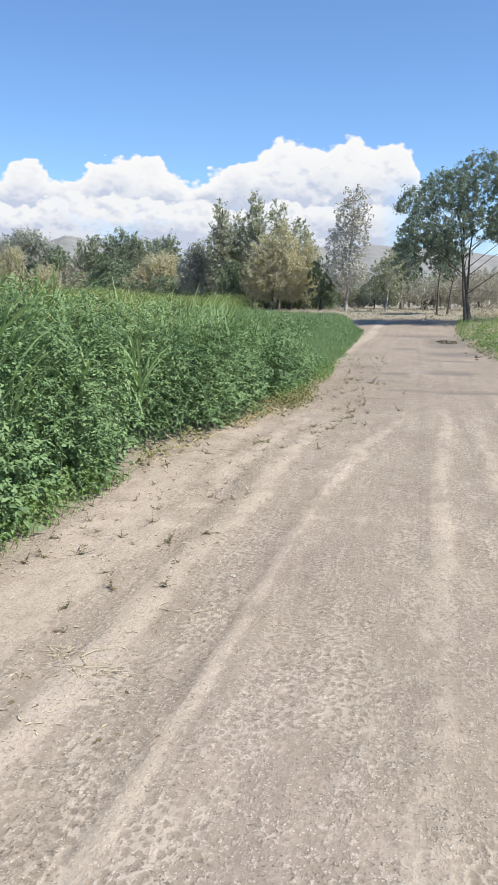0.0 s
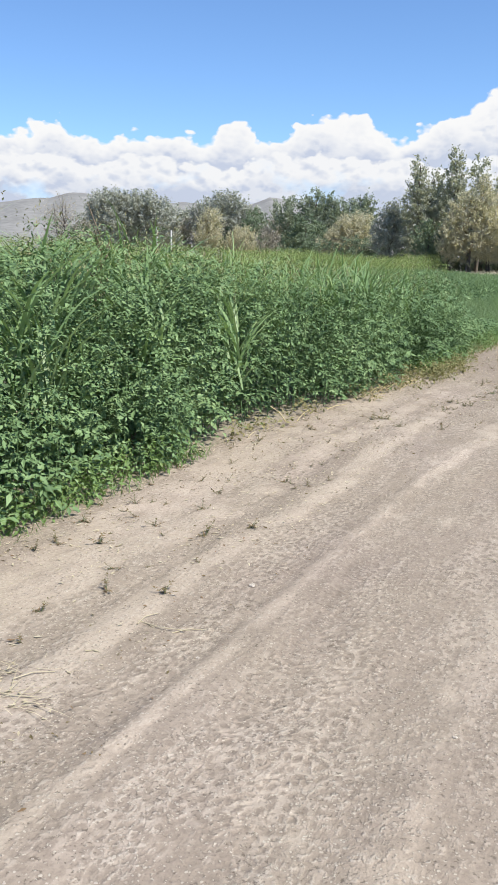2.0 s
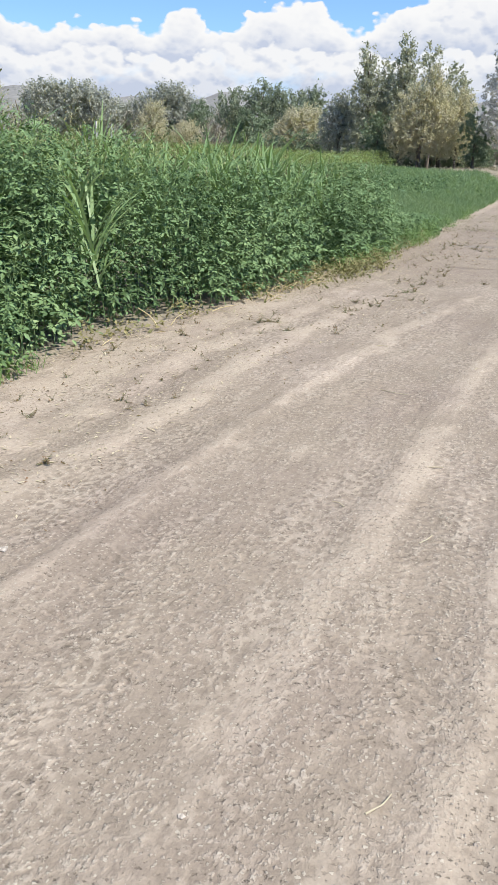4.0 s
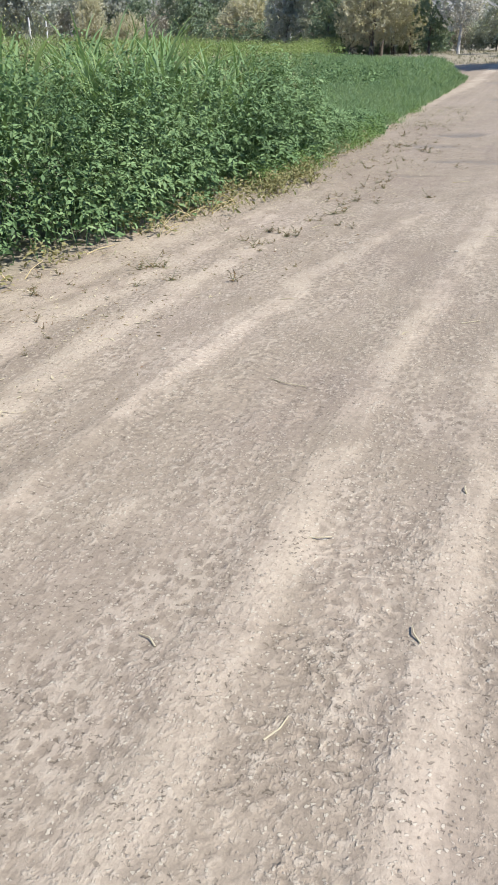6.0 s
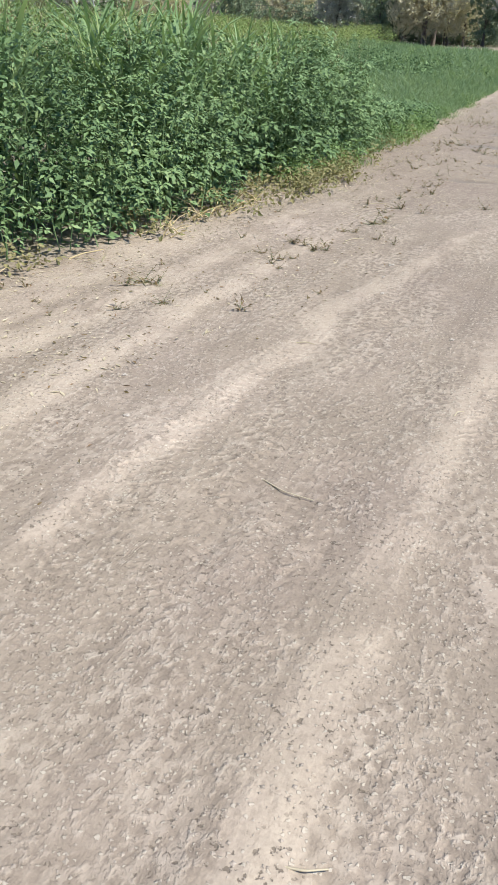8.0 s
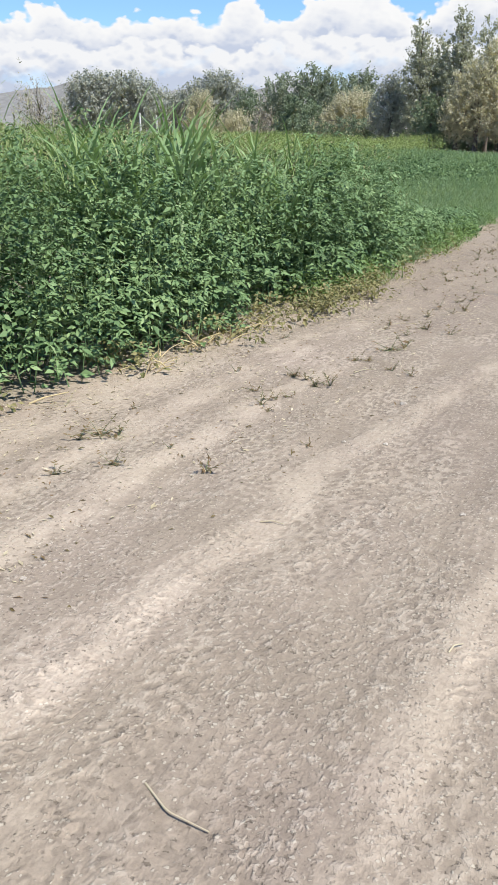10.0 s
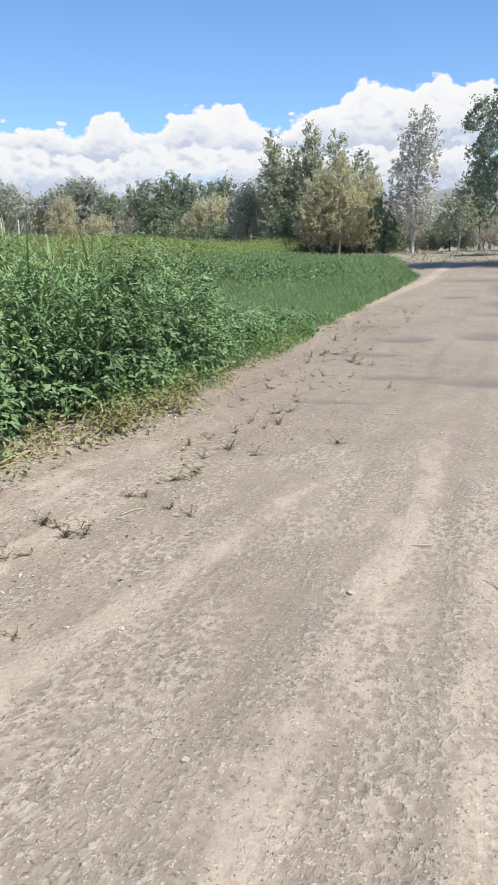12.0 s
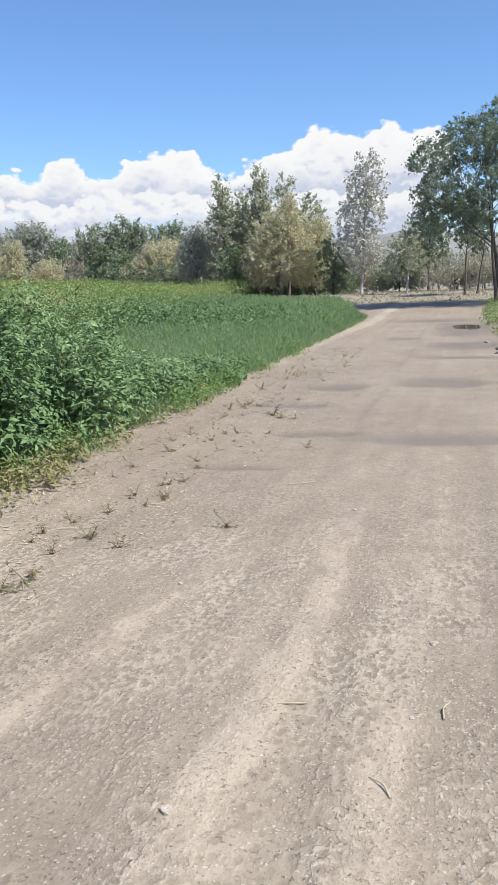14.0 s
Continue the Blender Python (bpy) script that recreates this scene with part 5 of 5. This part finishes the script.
def sprig(tall, seed, mat=None, leafy=9):
    """A small seedling: a crooked stem with side shoots and narrow leaves."""
    r = np.random.default_rng(seed)
    ob = new("weed_sprig")
    stalks, lv = [], []
    for q in range(int(r.integers(3, 6))):
        a = r.random() * 6.283
        out = np.array([np.cos(a), np.sin(a)]) * tall * (0.3 + 0.5 * r.random())
        t = np.linspace(0, 1, 4)
        line = np.stack([out[0] * t ** 1.3, out[1] * t ** 1.3, tall * (0.2 + 0.6 * r.random() ** 1.3) * t - 0.006], 1)
        stalks.append(tube(line, 0.0022 * (1.2 - t), 4))
        m = leafy
        u = r.random(m) ** 0.7
        base = np.stack([np.interp(u, t, line[:, i]) for i in range(3)], 1)
        way = np.stack([r.normal(0, 1, m), r.normal(0, 1, m), r.normal(0.3, 0.4, m)], 1)
        s = tall * (0.12 + 0.16 * r.random(m))
        lv.append(leaves(base, way, np.tile([0.1, 0.2, 1.0], (m, 1)), s, s * 0.42))
    part("stem", mesh_of("stem", *merged(stalks)), STEM if mat is None else mat, ob)
    part("foliage", mesh_of("foliage", *merged(lv), flat=True), mat or SPRIG, ob)
    return ob


def plant_sprigs():
    r = np.random.default_rng(300)
    kinds = [sprig(0.14, 301 + k) for k in range(5)]
    for k in kinds:
        tagged(k, "small half-dry green seedling growing in the sandy verge", "seedling", "seedlings on the verge")
    chosen = [(-1.44, 10.58, 1.3), (-1.50, 10.45, 1.1), (-1.60, 9.55, 0.9), (-1.85, 9.62, 0.7), (-1.37, 12.25, 0.9), (-1.60, 12.31, 0.9), (-1.76, 16.57, 1.2), (-1.32, 15.6, 1.2), (-1.42, 15.74, 1.4), (-1.98, 16.17, 1.0),
              (-2.31, 10.61, 0.7), (-1.64, 10.12, 0.7), (-1.22, 9.91, 0.6), (-1.35, 9.96, 0.6), (-1.33, 8.51, 0.5), (-1.53, 13.40, 0.8), (-0.82, 11.66, 0.8), (-1.27, 11.22, 0.8), (-1.78, 11.41, 0.7), (-1.18, 15.55, 0.9),
              (-1.90, 16.37, 1.1), (-1.45, 13.18, 0.8), (-0.78, 14.02, 0.7), (-1.84, 13.70, 0.9), (-2.03, 17.98, 1.2), (-1.38, 21.1, 1.1), (-2.29, 8.23, 1.0), (-2.35, 8.15, 0.9), (-2.22, 8.28, 0.8), (-1.63, 8.05, 0.9),
              (-1.88, 8.18, 0.5), (-1.87, 9.66, 0.6), (-2.18, 7.74, 0.7), (-1.67, 9.50, 0.6), (-2.42, 8.73, 0.6), (-2.24, 9.62, 0.7), (-2.96, 4.00, 0.7), (-2.90, 4.51, 0.7), (-2.18, 4.11, 0.8), (-2.55, 5.01, 0.7),
              (-2.18, 5.46, 0.6), (-2.44, 4.58, 0.6), (-2.64, 3.70, 0.8), (-2.86, 3.61, 0.7), (-1.95, 5.63, 0.5), (-2.91, 6.47, 0.6), (-2.01, 7.92, 0.7), (-1.80, 9.03, 0.6)]
    while len(chosen) < 260:
        y = r.uniform(2.2, 26)
        d = 0.08 + 1.35 * r.random() ** 1.3
        if value_noise(np.array([y * 1.0]), np.array([d * 3]), 1.1, 305)[0] < -0.25:
            continue
        chosen.append((float(edge(y)) + d, y, 0.25 + 0.5 * r.random()))
    for n, (x, y, s) in enumerate(chosen):
        m = Matrix.Translation((x, y, float(ground_z(x, y)))) @ Matrix.Rotation(r.random() * 6.283, 4, "Z")
        ob = kinds[n] if n < 5 else None
        if ob is None:
            ob = copy_thing(kinds[n % 5], m)
        ob.matrix_basis = m @ Matrix.Diagonal((s, s, s * (0.7 + 0.5 * r.random()), 1))


plant_sprigs()


def dead_clump(x, y, wide, seed):
    r = np.random.default_rng(seed)
    n = 46
    a = r.random(n) * 6.283
    d = wide * np.sqrt(r.random(n))
    root = np.stack([d * np.cos(a), d * np.sin(a) * 0.7, 0 * a - 0.005], 1)
    way = np.stack([r.normal(0, 0.9, n), r.normal(0, 0.9, n), 0.03 + 0.25 * r.random(n)], 1)
    v, f = blades(root, way, 0.05 + 0.13 * r.random(n), 0.0038, 0.3, 3)
    lv, lf = leaves(root[:14] + [0, 0, 0.01], way[:14], np.tile([0.1, 0.2, 1.0], (14, 1)), 0.03, 0.011)
    ob = part("dead_weed", mesh_of("dead_weed", np.concatenate([v, lv]), f, lf + len(v), flat=True), STRAW if seed % 3 else DRYGRASS)
    ob.location = (x, y, float(ground_z(x, y)))
    return tagged(ob, "withered straw-coloured weed clump on the sandy verge", "dead weed", kind="stuff")


for n, (cx, cy, wide) in enumerate([(-2.25, 12.1, 0.2), (-2.05, 12.5, 0.16), (-2.4, 11.6, 0.18), (-2.2, 13.2, 0.15), (-2.55, 10.9, 0.16), (-2.7, 10.2, 0.14), (-2.3, 8.25, 0.12), (-2.0, 14.4, 0.16), (-2.15, 15.4, 0.15),
                                    (-1.45, 10.5, 0.10), (-2.1, 2.3, 0.13), (-1.95, 2.1, 0.1), (-2.9, 8.6, 0.14), (-3.0, 7.2, 0.12), (-2.3, 17.3, 0.18), (-2.35, 19.5, 0.2), (-1.9, 17.2, 0.13)]):
    dead_clump(cx, cy, wide, 600 + n)


def dry_stalk(name, x, y, points, radius, label, category, group):
    line = np.array(points, float)
    t = np.linspace(0, len(line) - 1, 4 * len(line))
    line = np.stack([np.interp(t, np.arange(len(line)), line[:, i]) for i in range(3)], 1)
    v, f = tube(line, np.full(len(line), radius) * np.linspace(1.1, 0.6, len(line)), 6)
    ob = part(name, mesh_of(name, v, f), STALK if name == "dry_stalk" else STRAW)
    ob.location = (x, y, float(ground_z(x, y)) + 0.003)
    return tagged(ob, label, category, group)


def lay_stalks():
    r = np.random.default_rng(400)
    # broken stalks standing at the thicket's foot
    for n in range(46):
        y = 9.3 + 1.7 * r.random() if n < 34 else r.uniform(6.2, 13.5)
        x = float(edge(y)) + 0.10 + 0.22 * r.random()
        a, tall = r.random() * 6.283, 0.02 + 0.16 * r.random() ** 1.6
        lean = 0.06 + 0.16 * r.random()
        dry_stalk("dry_stalk", x, y, [(0, 0, 0), (lean * 0.4 * math.cos(a), lean * 0.4 * math.sin(a), tall * 0.6), (lean * math.cos(a), lean * math.sin(a), tall)], 0.003 + 0.003 * r.random(),
                  "broken pale straw stalk leaning at the weeds' foot", "stalk", "dry stalks")
    # straws lying on the track
    lying = [(-1.78, 2.92, 0.26, 0.0), (-1.88, 2.95, 0.14, 1.4), (-1.98, 2.15, 0.2, 0.1), (-2.0, 2.3, 0.16, 0.8), (-0.75, 6.24, 0.2, -0.35), (-1.14, 7.64, 0.09, 0.1), (-0.05, 7.36, 0.11, 0.6), (-0.35, 7.04, 0.06, 1.1),
             (-0.05, 2.74, 0.09, 1.1), (-1.66, 2.93, 0.15, 0.6), (-0.1, 9.72, 0.1, 0.2), (0.36, 9.75, 0.11, 1.4), (0.2, 9.3, 0.1, 2.2), (-1.7, 11.5, 0.2, 0.4), (-0.6, 12.7, 0.2, 0.5), (-1.5, 9.9, 0.16, 0.9),
             (-0.3, 5.0, 0.08, 0.3), (0.05, 4.6, 0.07, 2.0), (-0.2, 4.2, 0.09, 1.2), (0.2, 6.0, 0.06, 0.5), (-0.6, 4.4, 0.07, 2.6), (0.1, 5.4, 0.05, 1.7)]
    for n, (x, y, long, a) in enumerate(lying):
        c, s, b = math.cos(a), math.sin(a), 0.2 * long * (1 if n % 2 else -1)
        dry_stalk("straw", x, y, [(-c * long / 2, -s * long / 2, 0), (-s * b * 0.6, c * b * 0.6, 0.006), (c * long / 2, s * long / 2, 0.002)], 0.0027, "thin dry straw lying on the dirt track", "straw", "straws on the track")


lay_stalks()


def build_gravel():
    """Pebbles and crumbs of earth over the track."""
    r = np.random.default_rng(500)
    n = 42000
    y = 1.2 + 13 * r.random(n) ** 1.25
    x = r.uniform(-3.0, 1.7, n)
    keep = value_noise(x, y * 0.5, 0.8, 501) + 0.9 * r.random(n) > 0.05
    x, y = x[keep], y[keep]
    n = len(x)
    s = 0.0024 + 0.0046 * r.random(n) ** 2.4
    z = ground_z(x, y) + s * 0.25
    box = np.array([(1, 0, 0), (0, 1, 0), (-1, 0, 0), (0, -1, 0), (0.1, 0.1, 0.6)], float) - [0, 0, 0.15]
    v = box[None] * s[:, None, None] * (0.7 + 0.6 * r.random((n, 5, 1)))
    a = r.random(n) * 6.283
    c, q = np.cos(a)[:, None], np.sin(a)[:, None]
    v = np.stack([v[..., 0] * c - v[..., 1] * q, v[..., 0] * q + v[..., 1] * c, v[..., 2]], -1) + np.stack([x, y, z], 1)[:, None]
    k = np.arange(n)[:, None] * 5
    f = np.stack([k + t for t in ([0, 1, 4], [1, 2, 4], [2, 3, 4], [3, 0, 4])], 1).reshape(-1, 3)
    tagged(part("gravel", mesh_of("gravel", v.reshape(-1, 3), f, flat=True), GRAVEL), "fine gravel and crumbs of earth on the track", "gravel", kind="stuff")


build_gravel()


def build_litter():
    """Bits of chaff and dead leaves along the verge."""
    r = np.random.default_rng(520)
    n = 13000
    y = r.uniform(1.5, 24, n)
    x = edge(y) + 0.02 + 1.6 * r.random(n) ** 1.6
    keep = value_noise(x, y, 0.7, 521) + r.random(n) > 0.2
    x, y = x[keep], y[keep]
    n = len(x)
    base = np.stack([x, y, ground_z(x, y) + 0.004], 1)
    way = np.stack([r.normal(size=n), r.normal(size=n), r.normal(0, 0.12, n)], 1)
    s = 0.010 + 0.042 * r.random(n) ** 2.8
    v, f = leaves(base, way, np.tile([0.1, 0.1, 1.0], (n, 1)), s, s * 0.3, 0.1, 0.05)
    tagged(part("dead_leaves", mesh_of("dead_leaves", v, f, flat=True), STRAW), "scattered chaff and dead leaves along the verge", "litter", kind="stuff")


build_litter()


def build_dead_bits():
    """Curled brown leaf bits and broken weed ends strewn along the verge."""
    r = np.random.default_rng(530)
    n = 6500
    y = r.uniform(1.5, 20, n)
    x = edge(y) + 0.02 + 1.9 * r.random(n) ** 1.5
    keep = value_noise(x, y, 0.6, 531) + 0.7 * r.random(n) > 0.22
    x, y = x[keep], y[keep]
    n = len(x)
    base = np.stack([x, y, ground_z(x, y) + 0.003], 1)
    way = np.stack([r.normal(size=n), r.normal(size=n), 0.15 + r.normal(0, 0.3, n)], 1)
    s = 0.010 + 0.024 * r.random(n) ** 2
    v, f = leaves(base, way, np.stack([r.normal(0, 0.5, n), r.normal(0, 0.5, n), np.ones(n)], 1), s, s * 0.34, 0.3, 0.3)
    tagged(part("dead_bits", mesh_of("dead_bits", v, f, flat=True), SPRIG), "curled brown leaf bits strewn along the verge", "litter", kind="stuff")


build_dead_bits()
